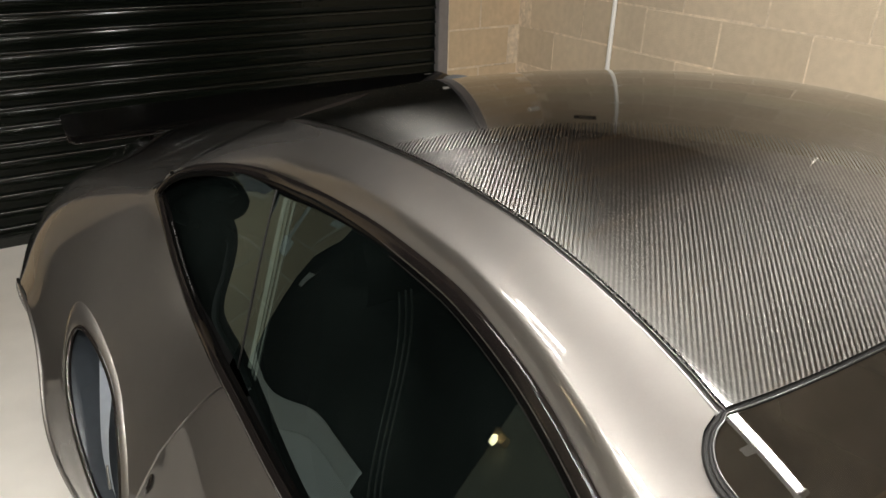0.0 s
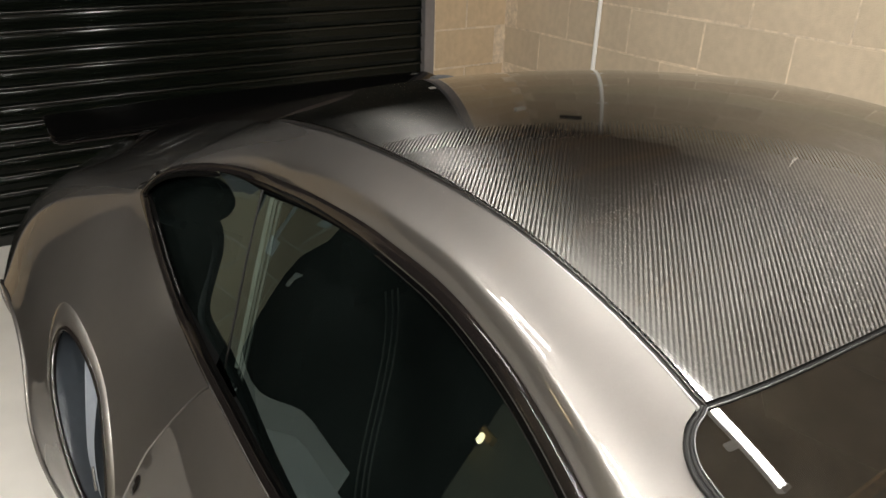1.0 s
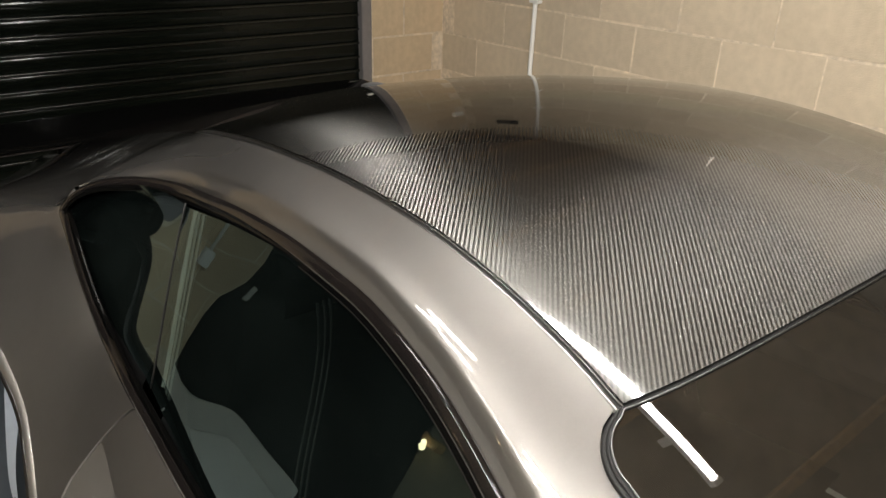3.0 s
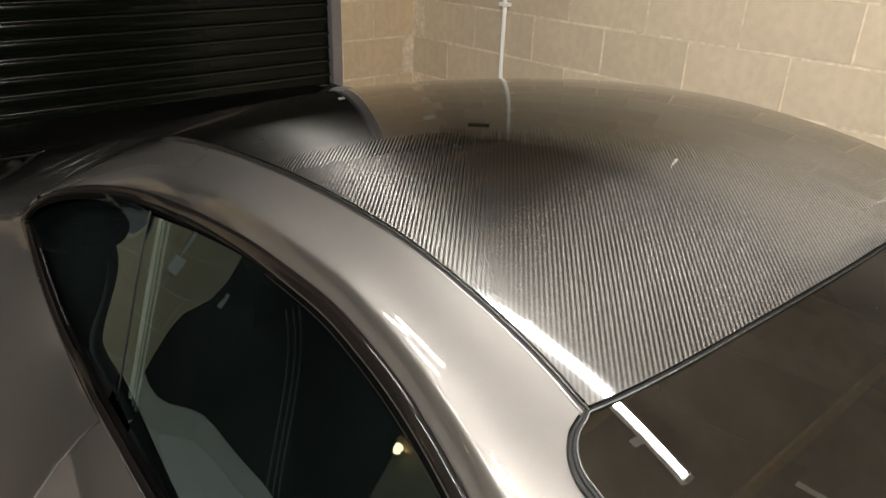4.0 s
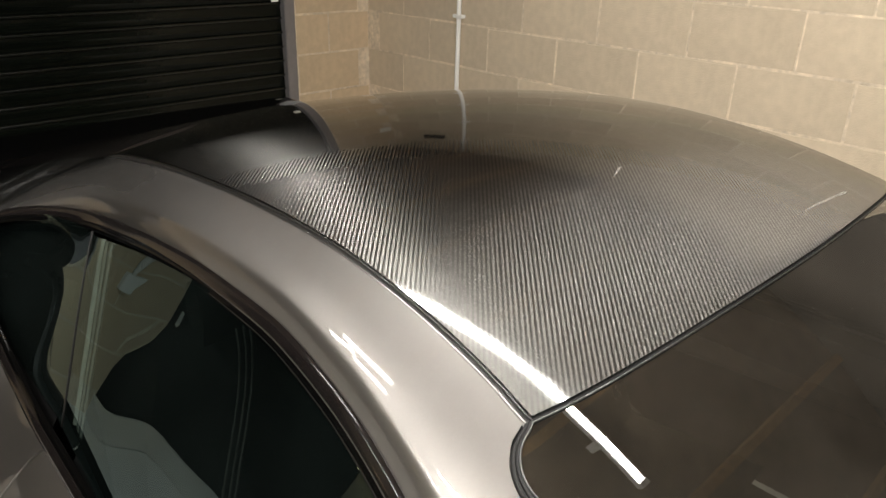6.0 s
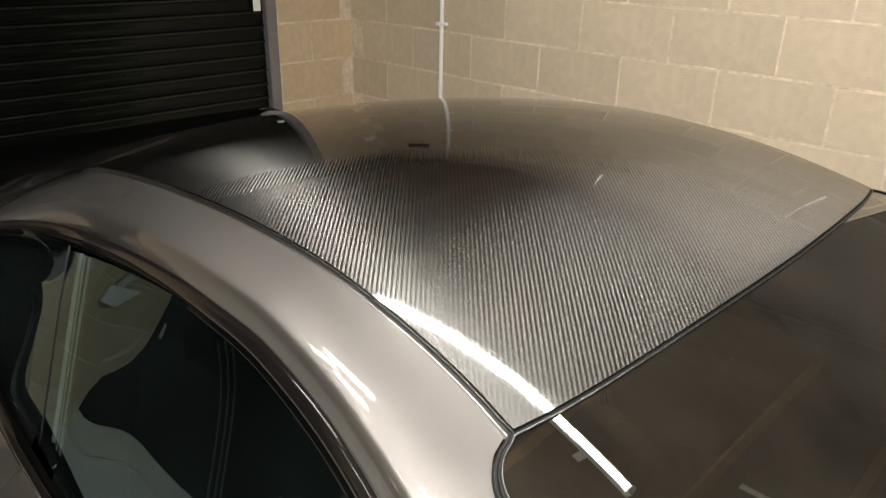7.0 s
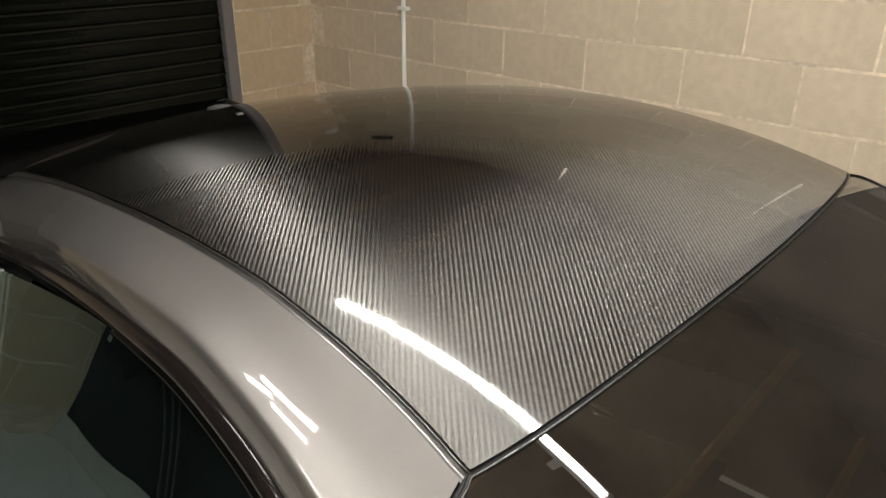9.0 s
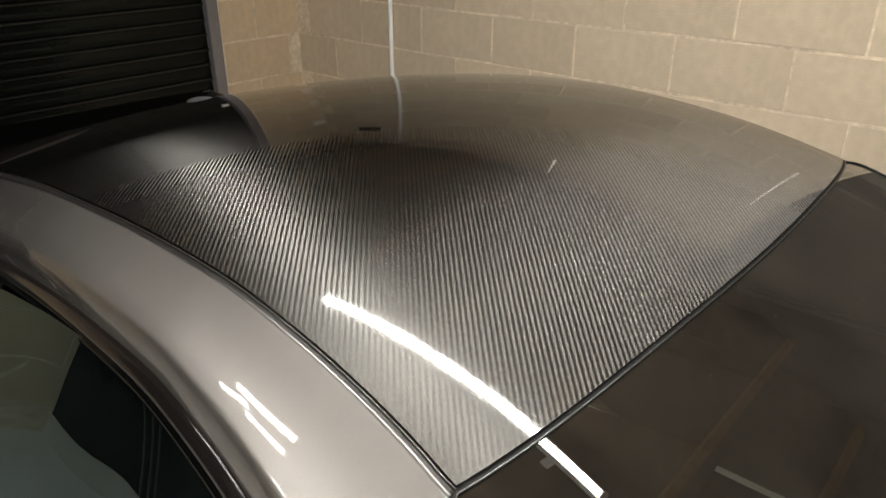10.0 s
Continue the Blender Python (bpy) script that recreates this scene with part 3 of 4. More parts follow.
def under_car(ob):
    ob.parent = car
    ob.matrix_parent_inverse = Matrix.Translation(car.location).inverted()
    return ob


def car_mesh(name, verts, faces, material, label="", weld=0.0, parent=None, thick=0.0, ease_from=None):
    me = mesh_of(name, verts, faces, material)
    bm = bmesh.new()
    bm.from_mesh(me)
    if weld:
        bmesh.ops.remove_doubles(bm, verts=bm.verts[:], dist=weld)
        bmesh.ops.recalc_face_normals(bm, faces=bm.faces[:])
    if ease_from is not None:
        # the beaten metal flows evenly behind this line
        soft = [v for v in bm.verts if v.co.y > ease_from and not v.is_boundary]
        for _ in range(90):
            bmesh.ops.smooth_vert(bm, verts=soft, factor=0.5, use_axis_x=True, use_axis_y=True, use_axis_z=True)
    if thick:
        edges = [e for e in bm.edges if e.is_boundary]
        for e in edges:
            e.smooth = False
        ret = bmesh.ops.extrude_edge_only(bm, edges=edges)
        centre = Vector((CAR_X, 0.3, 0.3))
        for v in [g for g in ret["geom"] if isinstance(g, bmesh.types.BMVert)]:
            v.co += (centre - v.co).normalized() * thick
    bm.normal_update()
    heart = Vector((CAR_X, min(max(sum((v.co.y for v in bm.verts), 0.0) / len(bm.verts), -1.0), 1.2), 0.55))
    if sum(f.normal.dot(f.calc_center_median() - heart) * f.calc_area() for f in bm.faces) < 0:
        bmesh.ops.reverse_faces(bm, faces=bm.faces[:])
    for f in bm.faces:
        f.smooth = True
    bm.to_mesh(me)
    bm.free()
    ob = under_car(new(name, me))
    if parent:
        ob.parent = parent
        ob.matrix_parent_inverse = parent.matrix_basis.inverted() if parent is not car else Matrix.Translation(car.location).inverted()
    return tagged(ob, label)


def join(*sheets):
    verts, faces = [], []
    for vs, fs in sheets:
        base = len(verts)
        verts += vs
        faces += [tuple(i + base for i in f) for f in fs]
    return verts, faces


ROOF_REAR = 1.12

# carbon roof panel
rows = []
for s in steps(0, 1, 70):
    row = []
    for q in steps(-1, 1, 64):
        vf = front_edge(abs(q) * 0.512)
        vr = ROOF_REAR + 0.10 * (1 - q * q)
        vv = vf + (vr - vf) * s
        u = q * (SEAM(vv) - 0.002)
        row.append(place(u, vv, roof_z(abs(u), vv) + 0.002, 1))
    rows.append(row)
carbon_roof = car_mesh("roof_panel", *grid_data(rows), CARBON, "glossy bare carbon fibre roof in diagonal twill weave", thick=0.012)
uv = carbon_roof.data.uv_layers.new(name="fibre")
for loop in carbon_roof.data.loops:
    co = carbon_roof.data.vertices[loop.vertex_index].co
    uv.data[loop.index].uv = (co.x, co.y)


def on_roof(u, v, lift=0.0):
    """A point on the roof panel; u is positive on the side away from the camera."""
    return place(u, v, roof_z(abs(u), v) + 0.002 + lift, 1)


# windscreen
def screen_top(u):
    """Upper edge of the glass, with rounded corners."""
    if u <= 0.515:
        return front_edge(u) - 0.0045
    return -0.075 + 0.045 * math.sqrt(max(0.0, 1 - ((u - 0.515) / 0.0465) ** 2))


rows = []
for s in steps(0, 1, 44):
    row = []
    for k in range(-30, 31):
        q = math.copysign(1 - (1 - abs(k) / 30) ** 1.7, k)
        vt = screen_top(abs(q) * 0.5615)
        vb = -0.82 + 0.2 * q * q
        vv = vt + (vb - vt) * s
        u = abs(q) * SCREEN_SIDE(vv)
        row.append(place(math.copysign(u, q), vv, screen_z(u, vv) - 0.002, 1))
    rows.append(row)
windscreen = car_mesh("windscreen", *grid_data(rows), SCREEN_GLASS, "dark windscreen glass with dust specks and a black border")
windscreen.visible_shadow = False

WS = steps(1, 2, 12) + steps(2, 3, 12)[1:] + steps(3, 6, 66)[1:]


def pane_point(w, v, side, tuck=0.0):
    """A point of the side glass, which bows evenly from belt to roof."""
    a, b = (np.array(across(k, v)) for k in (2.02, 2.985))
    f = (w - 2.02) / 0.965
    g = max(0.0, min(v, 0.8) - 0.12) ** 2 * min(1.0, max(0.0, (1.25 - v) / 0.45))
    b[0] -= tuck * g
    a[0] += 1.36 * tuck * g
    t = b - a
    n = np.array((-t[1], t[0])) / (np.linalg.norm(t) + 1e-9)
    p = a + t * f + n * (GLASS_BOW * 4 * f * (1 - f) * (np.linalg.norm(t) / 0.39) ** 2 - 0.006)
    return place(p[0], v, p[1], side)


GLASS_BOW, GLASS_TUCK = 0.0006, 0.0566


def shut_line(w):
    return 0.745 + 0.12 * min((w - 3) / 1.2, 1) ** 0.8 + 0.02 * max(0, w - 4.2)


def sheet(ws, vs_of, side, keep=None):
    rows = [[skin(w, vv, side) for vv in vs_of(w)] for w in ws]
    vs, fs = grid_data(rows)
    if keep:
        width = len(rows[0])
        params = [(w, vv) for w in ws for vv in vs_of(w)]
        fs = [f for f in fs if keep(sum(params[i][0] for i in f) / 4, sum(params[i][1] for i in f) / 4)]
    return vs, fs


REAR_AXLE, FRONT_AXLE, ARCH = 1.56, -1.27, 0.385


def solid(w, vv):
    """Whether the body skin is there: not in the wheel arches or the side intake."""
    u, z = across(w, vv)
    if w > 3.6:
        for axle in (REAR_AXLE, FRONT_AXLE):
            if math.hypot(vv - axle, z - 0.24) < ARCH:
                return False
    return not in_intake(w, vv)


INTAKE_W, INTAKE_V, INTAKE_A, INTAKE_B, INTAKE_LEAN = 4.68, 1.055, 0.50, 0.116, 0.27


def intake_point(a, grow=1.0):
    """A point of the teardrop rim of the side intake, as (w, v)."""
    dw = INTAKE_A * grow * math.sin(a)
    dv = INTAKE_B * grow * math.cos(a) * (1 - 0.4 * math.sin(a))
    return INTAKE_W + dw, INTAKE_V + dv - INTAKE_LEAN * dw


def in_intake(w, vv):
    dw = (w - INTAKE_W) / (INTAKE_A * 1.15)
    dv = (vv - INTAKE_V + INTAKE_LEAN * (w - INTAKE_W)) / (INTAKE_B * 1.15)
    return abs(dw) < 1 and abs(dv) < math.sqrt(1 - dw * dw) * (1 - 0.4 * dw)


fine_v = sorted(set([round(a, 4) for a in steps(-0.8, -0.1, 20) + steps(-0.1, 0.0, 25) + steps(0.0, 1.2, 66)] + [1.1999]))
for side in (-1, 1):
    a = grid_data([[skin(w_at(panel_inner(vv), vv) * (1 - f) + 2 * f, vv, side) for vv in fine_v if vv < 1.2] for f in steps(0, 1, 56)])
    a2 = grid_data([[skin((w_at(panel_inner(1.2), 1.2) * (1 - f) + 2 * f) * (1 - g) + (1 + f) * g, 1.2 + 0.07 * g, side) for g in steps(0, 1, 8)] for f in steps(0, 1, 12)])
    b = sheet([w for w in WS if w >= 2.9999], lambda w: steps(shut_line(w), 1.27, 44), side, solid)
    c = sheet(WS, lambda w: steps(1.27, 2.6, 60), side, solid)
    tip = sheet(steps(2, 3, 12), lambda w: steps(1.226, 1.27, 4), side)
    flank = car_mesh("side_panel", *join(a, a2, b, c, tip), PAINT, "taupe silver cantrail, pillar and rear wing in metallic paint", weld=0.0004, thick=0.012, ease_from=0.55)
    d = sheet([w for w in WS if w >= 2.9999], lambda w: [-0.62 + (shut_line(w) - 0.006 + 0.62) * i / 50 for i in range(51)], side)
    door = car_mesh("door", *d, PAINT, "taupe silver door skin", thick=0.012)
    e = sheet(WS, lambda w: steps(-2.2, -0.8, 50), side, solid)
    g = sheet([w for w in WS if w >= 2.9999], lambda w: steps(-0.8, -0.626, 8), side, solid)
    car_mesh("front_wing", *join(e, g), PAINT, "taupe silver front wing", weld=0.0004, thick=0.012)

    # window glass, trim and divider
    def divider(w):
        return 0.845 - 0.08 * (w - 2)
    gl = [[pane_point(w, -0.66 + (divider(w) - 0.006 + 0.66) * i / 40, side, GLASS_TUCK) for i in range(41)] for w in steps(2.04, 2.97, 14)]
    pane = car_mesh("door_glass", *grid_data(gl), GLASS, "green tinted door glass", parent=door)
    pane.visible_shadow = False
    gl = [[pane_point(w, divider(w) + 0.006 + (1.225 - divider(w)) * i / 24, side, GLASS_TUCK) for i in range(25)] for w in steps(2.04, 2.97, 14)]
    pane = car_mesh("quarter_glass", *grid_data(gl), GLASS, "dark quarter glass", parent=flank)
    # the fixed pane is ground all but flat
    face = Vector((0.87 * side, 0.08, 0.49)).normalized()
    pane.data.normals_split_custom_set_from_vertices([(face * 0.93 + v.normal * 0.07).normalized() for v in pane.data.vertices])
    pane.visible_shadow = False
    line = [pane_point(w, divider(w), side, GLASS_TUCK) for w in steps(2.03, 2.97, 12)]
    car_mesh("glass_divider", *tube_data(line, 0.0016, 6), RUBBER, parent=flank)
    # pale pillar trim just inside the door glass
    for near, far, mat in ((0.010, 0.030, PILLAR), (0.034, 0.042, PILLAR_EDGE), (0.050, 0.058, PILLAR_EDGE)):
        rows = [[pane_point(w, divider(w) - o * (1.15 - 0.3 * (w - 2)), side, GLASS_TUCK) - Vector((side * (0.012 + 0.004 * math.sin(math.pi * k / 4)), 0, 0.004)) for k, o in enumerate(steps(near, far, 4))] for w in steps(2.06, 2.95, 14)]
        car_mesh("pillar_trim", *grid_data(rows), mat, "pale cloth trim of the door pillar", parent=flank)
    # black surround swept round the side windows
    loop = [(2.0, vv) for vv in steps(-0.66, 1.235, 90)] + [(2 + f, 1.235) for f in steps(0.2, 0.8, 3)] + [(3.0, vv) for vv in steps(1.235, -0.66, 90)]
    path = [skin(w, vv, side) for w, vv in loop]
    outs = [(skin(w, vv, side, 0.01) - skin(w, vv, side)).normalized() for w, vv in loop]
    for _ in range(3):
        path = [path[0]] + [(path[i - 1] + path[i] * 2 + path[i + 1]) / 4 for i in range(1, len(path) - 1)] + [path[-1]]
        outs = [outs[0]] + [(outs[i - 1] + outs[i] * 2 + outs[i + 1]).normalized() for i in range(1, len(outs) - 1)] + [outs[-1]]
    for nm, profile, mat, lab in (("window_surround", ((-0.003, -0.003), (-0.002, 0.002), (0.004, 0.0034), (0.013, 0.003), (0.0165, 0.0005)), GLOSS_BLACK, "gloss black window surround"),
                                  ("window_seal", ((0.016, 0.0008), (0.020, 0.0010), (0.024, 0.0004), (0.026, -0.005)), BLACK_PANEL, "black rubber window seal")):
        rows = []
        for i, c in enumerate(path):
            t = (path[min(i + 1, len(path) - 1)] - path[max(i - 1, 0)]).normalized()
            inward = outs[i].cross(t) * side
            rows.append([c - inward * o + outs[i] * (h if side < 0 else h - 0.0045) for o, h in profile])
        car_mesh(nm, *grid_data(rows), mat, lab, parent=flank)
    # channel beside the roof panel: dark gap, grey strip, bright lip
    line = [place(SEAM(vv) - 0.001, vv, roof_z(SEAM(vv), vv) - 0.001, side) for vv in steps(-0.024, ROOF_REAR, 60)]
    car_mesh("roof_gap_seal", *tube_data(line, 0.0009, 8), CHROME, parent=carbon_roof)
    strip = [[place(SEAM(vv) + o, vv, roof_z(SEAM(vv), vv) + h, side) for o, h in ((-0.003, -0.004), (0.0002, -0.0022), (0.0035, -0.0028), (0.0062, -0.0012), (0.0095, -0.004))] for vv in steps(-0.022, ROOF_REAR, 60)]
    car_mesh("roof_ditch_strip", *grid_data(strip), DITCH, "satin grey roof channel strip", parent=carbon_roof)
    # intake
    flange = [[skin(*intake_point(2 * math.pi * i / 72, g), side, h) for i in range(73)] for g, h in ((1.24, -0.003), (1.20, 0.0015), (1.05, 0.005), (1.0, 0.004), (0.975, -0.004))]
    car_mesh("intake_surround", *grid_data(flange), PAINT, "painted lip round the side intake", parent=flank)
    ring = [skin(*intake_point(2 * math.pi * i / 72, 0.97), side, 0.0) for i in range(72)]
    car_mesh("intake_rim", *tube_data(ring, 0.006, 10, True), GLOSS_BLACK, parent=flank)
    bowl = []
    for k, g in enumerate((0.99, 0.95, 0.85, 0.6, 0.1)):
        depth = (0.0, 0.03, 0.09, 0.13, 0.14)[k]
        row = []
        for i in range(41):
            q = skin(*intake_point(2 * math.pi * i / 40, g), side)
            row.append(q + Vector((-side * depth * 0.8, depth * 0.6, 0)))
        bowl.append(row)
    vane = []
    for f in steps(0, 1, 16):
        w0 = INTAKE_W - 0.40 + 0.68 * f
        v0 = INTAKE_V - INTAKE_LEAN * (w0 - INTAKE_W)
        vane.append([skin(w0, v0 + 0.012 - 0.092 * g * (1 - 0.35 * f), side) + Vector((-side * (0.002 + 0.014 * (1 - g)), 0.004, 0)) for g in steps(0, 1, 6)])
    car_mesh("intake_vane", *grid_data(vane), VANE, "pale grey vane in the intake", parent=flank)
    w1 = INTAKE_W + 0.10
    line = [skin(w1 + 0.16 * f, INTAKE_V - INTAKE_LEAN * (w1 - INTAKE_W) - 0.035 - 0.03 * f, side, -0.006) for f in steps(0, 1, 6)]
    car_mesh("intake_clip", *tube_data(line, 0.003, 8), CHROME, parent=flank)
    car_mesh("intake_duct", *grid_data(bowl), DUCT, "dark blue-grey intake duct", parent=flank)

# seal round the windscreen, with a bright line along the glass
outline = [(SCREEN_SIDE(vv), vv) for vv in steps(-0.62, -0.08, 24)]
outline += [(0.515 + 0.0465 * math.sin(a), -0.075 + 0.045 * math.cos(a)) for a in steps(math.pi / 2, 0.12, 10)]
outline += [(u, screen_top(u)) for u in steps(0.512, 0.0, 40)]
outline = [(u, vv, 1) for u, vv in outline] + [(u, vv, -1) for u, vv in reversed(outline[:-1])]
outline = outline[23:]
for nm, off, r, mat, lift in (("screen_trim", 0.0062, 0.003, RUBBER, -0.0052), ("screen_seal", 0.0026, 0.0024, RUBBER, -0.0028), ("screen_bright_line", 0.0004, 0.0008, CHROME, 0.0002)):
    line = []
    for i, (u, vv, side) in enumerate(outline):
        a, b = outline[max(i - 1, 0)], outline[min(i + 1, len(outline) - 1)]
        du, dv = b[0] * b[2] - a[0] * a[2], b[1] - a[1]
        n = math.hypot(du, dv) + 1e-9
        uu, v2 = u * side + dv / n * off, vv - du / n * off
        line.append(place(uu, v2, screen_z(abs(uu), v2) + lift, 1))
    car_mesh(nm, *tube_data(line, r, 8), mat, parent=windscreen)

# lips of the wheel arches
def arch_lip(axle, side):
    line = []
    for a in steps(-0.35, math.pi + 0.35, 40):
        vv, z = axle + ARCH * math.cos(a), 0.24 + ARCH * math.sin(a)
        lo, hi = 3.0, 6.0
        for _ in range(24):
            m = (lo + hi) / 2
            if across(m, vv)[1] > z:
                lo = m
            else:
                hi = m
        line.append(skin(lo, vv, side, 0.001))
    car_mesh("arch_lip", *tube_data(line, 0.0045, 8), PAINT, "rolled painted arch lip")


for side in (-1, 1):
    arch_lip(REAR_AXLE, side)
    arch_lip(FRONT_AXLE, side)

# hatch behind the roof
rows = []
for s in steps(0, 1, 50):
    row = []
    for q in steps(-1, 1, 40):
        vs = ROOF_REAR + 0.008 + 0.10 * (1 - q * q)
        vv = vs + (2.5 - vs) * s
        u, z = across(abs(q), vv)
        row.append(place(math.copysign(u, q) if q else 0.0, vv, z - 0.002, 1))
    rows.append(row)
car_mesh("tailgate", *grid_data(rows), GLOSS_BLACK, "gloss black tailgate with rear window", thick=0.01)
# bonnet
rows = []
for s in steps(0, 1, 40):
    row = []
    for q in steps(-1, 1, 30):
        ve = -0.84 + 0.2 * q * q
        vv = -2.2 + (ve + 2.2) * s
        u, z = across(abs(q), min(vv, -0.62))
        row.append(place(math.copysign(u, q) if q else 0.0, vv, z, 1))
    rows.append(row)
car_mesh("bonnet", *grid_data(rows), PAINT, "taupe silver bonnet", thick=0.01)

# rear spoiler
def blade(f, u):
    """Section of the spoiler blade: f runs round the chord."""
    a = 2 * math.pi * f
    lift = 0.03 * (abs(u) / 0.77) ** 2
    return 2.30 + 0.13 * math.cos(a), 0.828 - lift * 0.3 + 0.018 * math.sin(a) + 0.012 * math.cos(a)


rows = []
for i in range(61):
    q = -1 + i / 30
    u = 0.775 * math.copysign(1 - (1 - abs(q)) ** 1.6, q)
    tip = min(1, (1 - abs(q)) / 0.06) ** 0.5
    row = []
    for k in range(24):
        vv, z = blade(k / 23, u)
        cv, cz = 2.30, 0.828
        row.append(place(u, cv + (vv - cv) * (0.45 + 0.55 * tip), cz + (z - cz) * max(0.15, tip), 1))
    rows.append(row)
car_mesh("rear_spoiler", *grid_data(rows), BLACK_PANEL, "gloss black rear spoiler blade")
# added bead that draws the highlight along the blade's lower edge
line = []
for f in steps(0, 1, 24):
    u = 0.40 + 0.375 * min(1, f * 1.15)
    k = max(0, (f - 0.82) / 0.18)
    line.append(place(u, 2.175 + 0.10 * k ** 2, 0.80 + 0.03 * k, -1))
car_mesh("spoiler_edge_bead", *tube_data(line, 0.004, 8), GLOSS_BLACK, "bright rolled edge of the spoiler")
for side in (-1, 1):
    rows = [[place(0.52 + o, 2.22 + dv, z, side) for o, dv in ((-0.012, -0.05), (0.012, -0.05), (0.012, 0.06), (-0.012, 0.06), (-0.012, -0.05))] for z in (0.70, 0.74, 0.785)]
    car_mesh("spoiler_stay", *grid_data(rows), BLACK_PANEL)

# pale fin added for the bright reflection on the far spoiler tip
rows = []
for i in range(13):
    f = i / 12
    h = 0.007 * math.sin(math.pi * min(1, f * 1.05)) ** 0.7 * (0.55 + 0.45 * f) + 0.0005
    wd = 0.014 * math.sin(math.pi * (0.08 + 0.86 * f)) + 0.002
    rows.append([on_roof(0.035 + wd * math.cos(a), 1.15 + 0.105 * f, (h + 0.006 * f) * max(0, math.sin(a)) - 0.002) for a in steps(0, math.pi, 10)])
car_mesh("spoiler_tip_glint", *grid_data(rows), GLINT_GREY, "pale grey fin aerial at the back of the roof", parent=carbon_roof)


# wheels
def wheel(name_v, side, radius, width, outer):
    y, z = place(0, name_v, 0)[1], radius
    x = CAR_X + side * outer
    prof = [(0.0, radius - 0.12), (0.01, radius - 0.05), (0.03, radius - 0.012), (0.06, radius), (width - 0.06, radius), (width - 0.03, radius - 0.012), (width, radius - 0.05), (width, radius - 0.12)]
    rows = [[(x - side * a, y + r * math.cos(t), z + r * math.sin(t)) for t in steps(0, 2 * math.pi, 48)] for a, r in prof]
    tyre_rows = rows
    rows = [[(x - side * a, y + r * math.cos(t), z + r * math.sin(t)) for t in steps(0, 2 * math.pi, 48)] for a, r in ((0.01, radius - 0.118), (0.004, radius - 0.125), (0.03, radius - 0.14), (width - 0.02, radius - 0.145), (width - 0.02, 0.02))]
    rim = car_mesh("wheel", *grid_data(rows), ALLOY, "dark alloy wheel")
    car_mesh("tyre", *grid_data(tyre_rows), TYRE, "black rubber tyre", parent=rim)
    for k in range(10):
        t = 2 * math.pi * k / 10
        e = Vector((0, math.cos(t), math.sin(t)))
        s = Vector((0, -math.sin(t), math.cos(t)))
        c = Vector((x, y, z))
        rows = []
        for r, wd, dx in ((0.03, 0.016, 0.03), (0.1, 0.013, 0.02), (radius - 0.13, 0.016, 0.012)):
            rows.append([c + e * r + s * b + Vector((-side * (dx + d), 0, 0)) for b, d in ((-wd, 0.02), (-wd, 0), (wd, 0), (wd, 0.02))])
        car_mesh("spoke", *grid_data(rows), ALLOY, parent=rim)


for side in (-1, 1):
    wheel(REAR_AXLE, side, 0.33, 0.26, 0.905)
    wheel(FRONT_AXLE, side, 0.315, 0.235, 0.885)
    # dark liners over the wheels
    for axle in (REAR_AXLE, FRONT_AXLE):
        c = place(0, axle, 0.24)
        rows = [[(CAR_X + side * xx, c.y + 0.355 * math.cos(t), c.z + 0.355 * math.sin(t)) for t in steps(-0.4, math.pi + 0.4, 24)] for xx in (0.905, 0.6)]
        car_mesh("arch_liner", *grid_data(rows), RUBBER)

# underside and sills
car_mesh("underbody", *grid_data([[place(u, vv, 0.10, 1) for u in steps(-0.84, 0.84, 6)] for vv in steps(-2.0, 2.4, 12)]), RUBBER)
rows = [[place(math.copysign(across(6 * abs(q), 2.6)[0], q), 2.6, across(6 * abs(q), 2.6)[1], 1) for q in steps(-1, 1, 24)], [place(0.66 * q, 2.6, 0.12, 1) for q in steps(-1, 1, 24)]]
car_mesh("rear_valance", *grid_data(rows), GLOSS_BLACK)

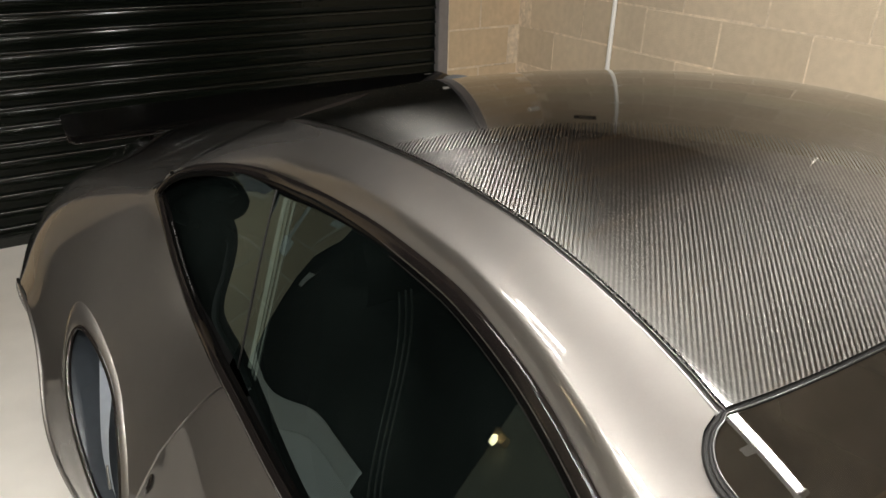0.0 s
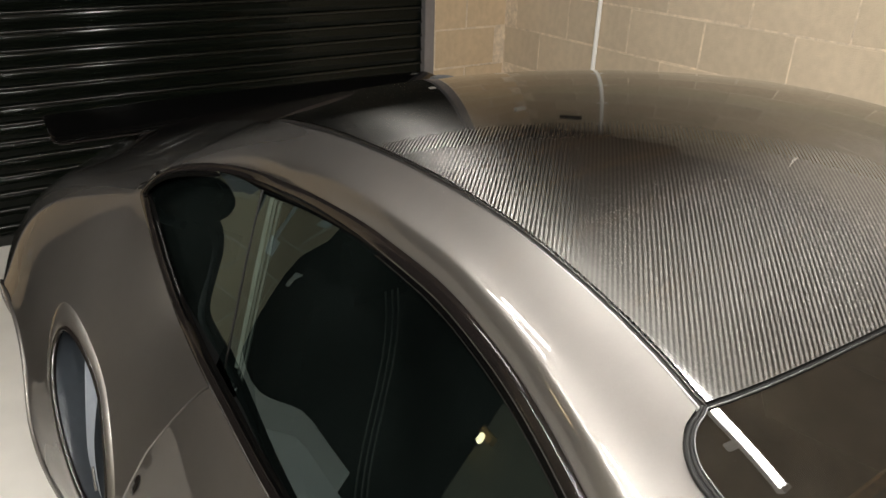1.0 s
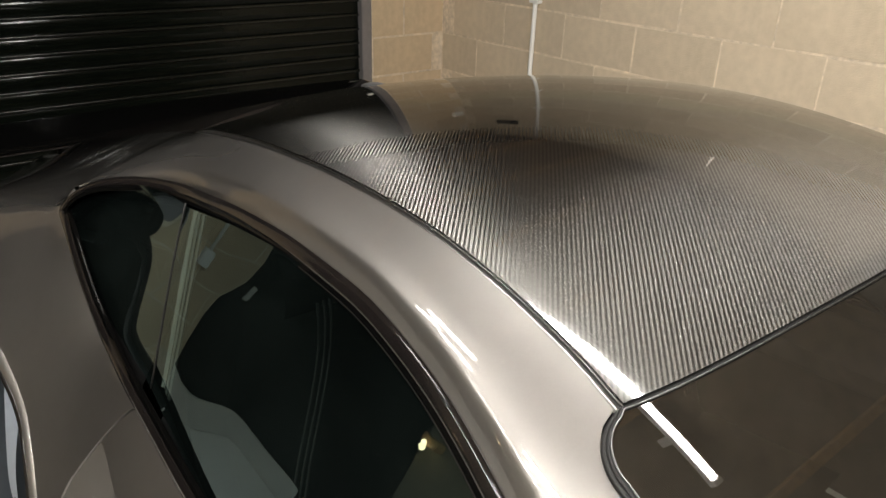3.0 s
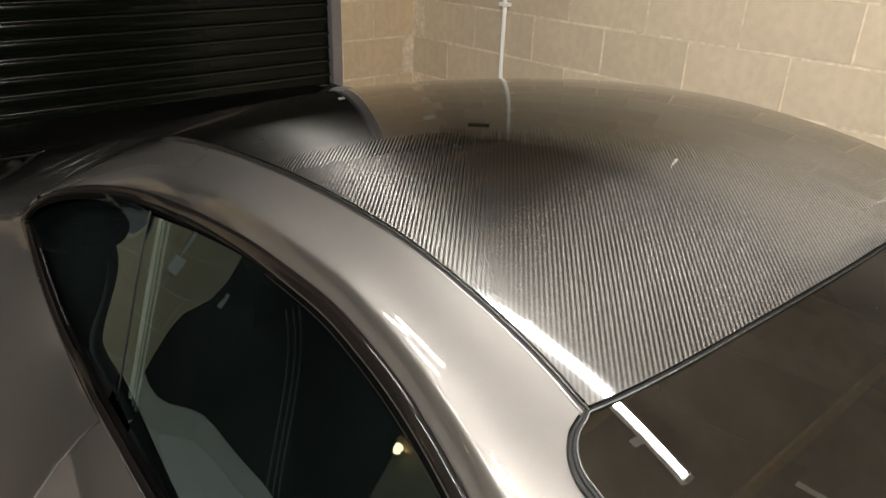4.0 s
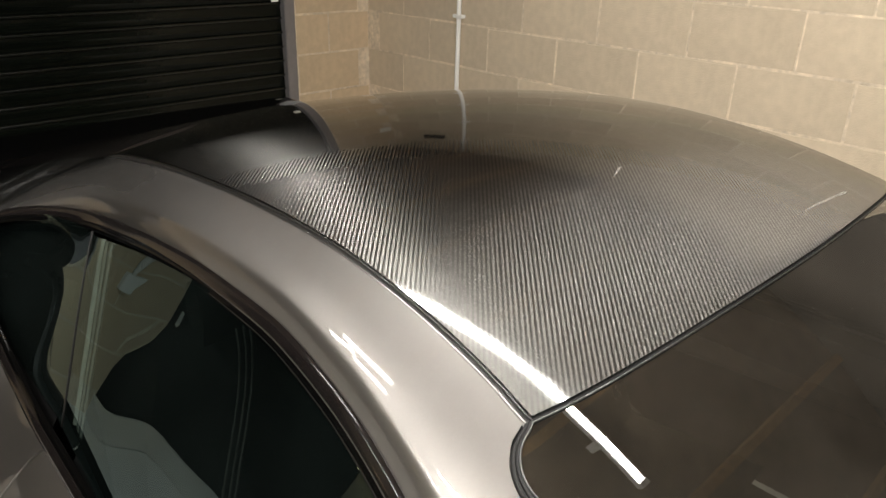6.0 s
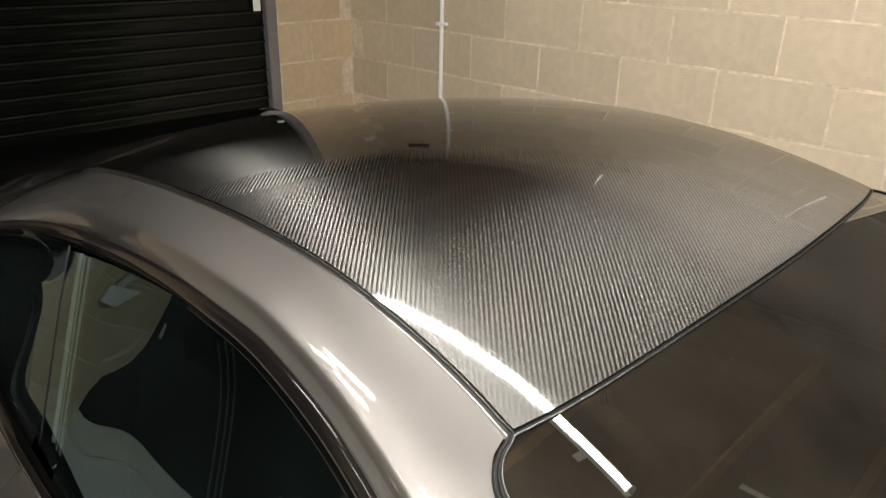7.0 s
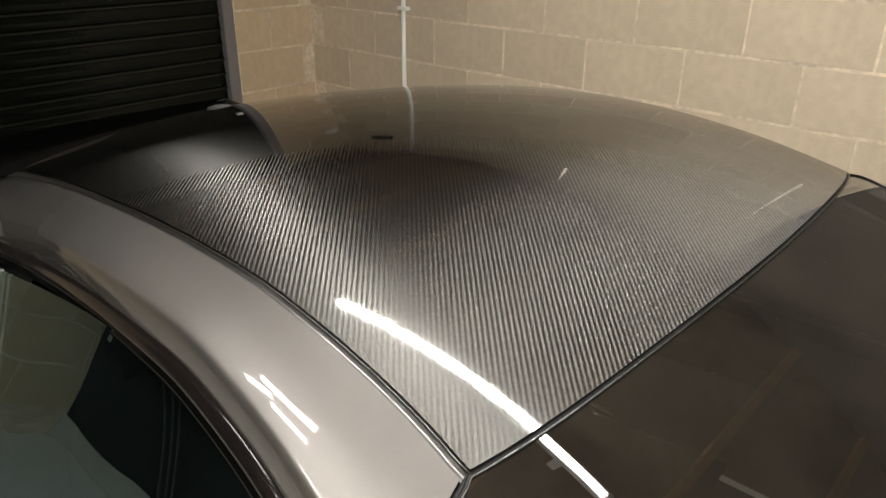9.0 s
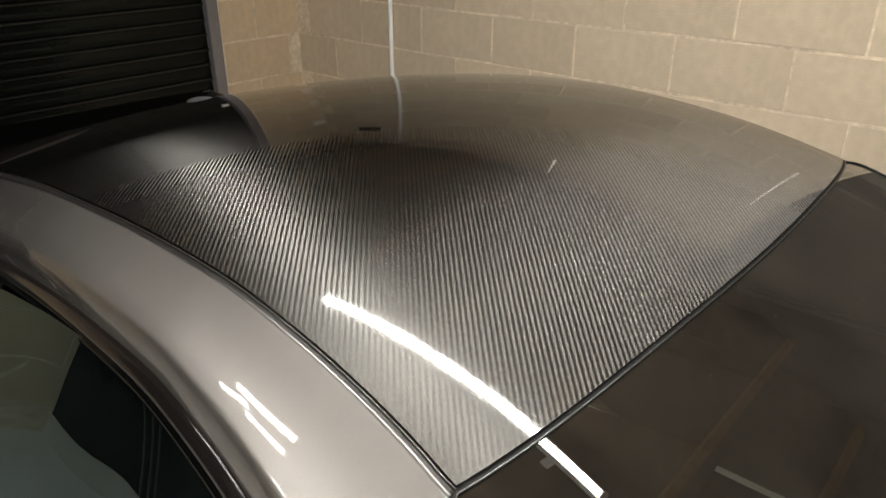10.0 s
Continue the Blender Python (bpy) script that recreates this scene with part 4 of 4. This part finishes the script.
# ---- cabin ----
def seat(side):
    x0 = 0.37
    rows = []
    for f in steps(0, 1, 22):
        if f < 0.4:
            g = f / 0.4
            c = (0.10 + 0.40 * g, 0.30 - 0.06 * g)
            wd = 0.24 + 0.02 * g
            hollow = 0.05
        else:
            g = (f - 0.4) / 0.6
            c = (0.52 + 0.22 * g, 0.26 + 0.62 * g)
            wd = 0.26 - 0.02 * g - (0.10 * max(0, g - 0.66) / 0.34)
            hollow = 0.06 * (1 - g)
        row = []
        for q in steps(-1, 1, 14):
            e = hollow * abs(q) ** 3
            nrm = (-0.15, 1.0) if f < 0.4 else (-0.94, 0.34)
            row.append(place(x0 + wd * q, c[0] + nrm[0] * e, c[1] + nrm[1] * e, side))
        rows.append(row)
    front = rows
    back = [[p + Vector((0, 0.07, -0.03)) for p in r] for r in rows]
    chair = car_mesh("seat", *join(grid_data(front), grid_data(back)), LEATHER, "black leather bucket seat", thick=0.0)
    rows = [[place(x0 + 0.11 * q, 0.745 + 0.03 * math.cos(a), 0.90 + 0.07 * math.sin(a), side) for q in steps(-1, 1, 8)] for a in steps(0, 2 * math.pi, 16)]
    for k, o in enumerate((0.0, 0.012, 0.026)):
        line = [place(x0 + (0.19 + o - 0.15 * (lambda q: q * q * (3 - 2 * q))(max(0.0, (g - 0.3) / 0.7))), 0.52 + 0.22 * g - 0.055, 0.28 + 0.60 * g + 0.02, side) for g in steps(0.1, 0.98, 14)]
        car_mesh("piping", *tube_data(line, 0.0022, 6), STITCH, parent=chair)
    car_mesh("headrest", *grid_data(rows), LEATHER, parent=chair)


for side in (-1, 1):
    seat(side)
    card = [[skin(w, vv, side, -0.05) for vv in steps(-0.7, 0.74, 20)] for w in (3.05, 3.3, 3.8, 4.5)]
    car_mesh("door_card", *grid_data(card), LEATHER)
rows = [[place(u, vv, z, 1) for u in steps(-0.66, 0.66, 12)] for vv, z in ((-0.78, 0.77), (-0.6, 0.80), (-0.35, 0.79), (-0.22, 0.74), (-0.2, 0.6), (-0.3, 0.3))]
car_mesh("dashboard", *grid_data(rows), DASH, "black dashboard")
rows = [[place(u, vv, z, 1) for u in steps(-0.62, 0.62, 12)] for vv, z in ((0.9, 0.16), (0.92, 0.7), (0.97, 0.92), (1.25, 0.90), (1.3, 0.85))]
car_mesh("rear_bulkhead", *grid_data(rows), DASH)
rows = [[place(u, vv, 0.16, 1) for u in steps(-0.7, 0.7, 8)] for vv in steps(-0.8, 0.92, 8)]
car_mesh("cabin_floor", *grid_data(rows), DASH)
rows = [[place(u, vv, roof_z(abs(u), vv) - 0.03, 1) for u in steps(-0.5, 0.5, 12)] for vv in steps(0.02, 1.0, 10)]
car_mesh("headlining", *grid_data(rows), DASH)
ring = [place(0.37 + 0.17 * math.cos(a), -0.12 + 0.06 * math.sin(a), 0.66 + 0.16 * math.sin(a), -1) for a in steps(0, 2 * math.pi, 40)[:-1]]
car_mesh("steering_wheel", *tube_data(ring, 0.014, 10, True), LEATHER)

# inner panels behind the rear quarter glass
for side in (-1, 1):
    rows = [[skin(w, vv, side, -0.06) for vv in steps(0.86, 1.26, 10)] for w in steps(2.1, 3.5, 12)]
    car_mesh("quarter_trim", *grid_data(rows), DASH, "black inner quarter panel")
# badge on the rear wing
rows = [[skin(4.48 + 0.10 * r * math.sin(a), 0.848 + 0.010 * r * math.cos(a), -1, 0.002 + 0.003 * (1 - r * r)) for a in steps(0, 2 * math.pi, 24)] for r in (1.0, 0.85, 0.5, 0.05)]
badge = car_mesh("lock_badge", *grid_data(rows), GLOSS_BLACK, "small oval dark badge")
for k in (-1, 0, 1):
    rows = [[skin(4.48 + 0.025 * k + 0.007 * a, 0.848 + 0.005 * b, -1, 0.0062) for a in (-1, 1)] for b in (-1, 1)]
    car_mesh("badge_mark", *grid_data(rows), CHROME, parent=badge)
# dust specks on the windscreen
rnd = random.Random(4)
verts, faces = [], []
for i in range(70):
    u, vv, r = rnd.uniform(-0.5, 0.4), rnd.uniform(-0.5, -0.09), rnd.choice((0.0002, 0.0003, 0.0005))
    base = len(verts)
    for k in range(6):
        a = k * math.pi / 3
        x, y2 = u + r * math.cos(a), vv + r * math.sin(a) * rnd.uniform(0.6, 1.4)
        verts.append(place(x, y2, screen_z(abs(x), y2) + 0.0005, 1))
    faces.append(tuple(range(base, base + 6)))
tagged(car_mesh("dust_specks", verts, faces, PAPER_GREY, "pale dust specks on the glass"), kind="stuff")
# thin pale streak across the far front of the roof
rows = []
for f in steps(0, 1, 24):
    u, vv = 0.06 + 0.23 * f, -0.013 + 0.001 * f
    wd = 0.0006 + 0.0022 * f
    rows.append([on_roof(u, vv + wd * b, 0.0006) for b in (-1, 1)])
car_mesh("roof_streak", *grid_data(rows), STREAK, "thin pale smear of dried polish", parent=carbon_roof)

# short pale streak near the middle of the roof
rows = []
for f in steps(0, 1, 8):
    u, vv = -0.085 + 0.04 * f, 0.187 + 0.015 * f
    rows.append([on_roof(u + 0.0011 * b * (0.4 + f), vv - 0.0016 * b * (0.4 + f), 0.0006) for b in (-1, 1)])
car_mesh("short_streak", *grid_data(rows), STREAK, "short pale streak of dried polish", parent=carbon_roof)

# ---- blocks of the walls ----
lay_wall(wall_right, WALL_X, 0.002, BACK_Y, JOINT_Y, lambda y, z: pose(WALL_X, y, z), (0.0, 0.085))
lay_wall(wall_back, BACK_Y, GUIDE_X1 + 0.006, WALL_X, 1.62, lambda x, z: Matrix.Translation((x, BACK_Y, z)) @ Matrix(((0, 1, 0, 0), (1, 0, 0, 0), (0, 0, 1, 0), (0, 0, 0, 1))), (0.08, 0.0), BLOCK_PIER)
lay_wall(wall_pier, BACK_Y, LEFT_X, SHUTTER_LEFT - 0.072, -2.0, lambda x, z: Matrix.Translation((x, BACK_Y, z)) @ Matrix(((0, 1, 0, 0), (1, 0, 0, 0), (0, 0, 1, 0), (0, 0, 0, 1))), material=BLOCK_PIER)
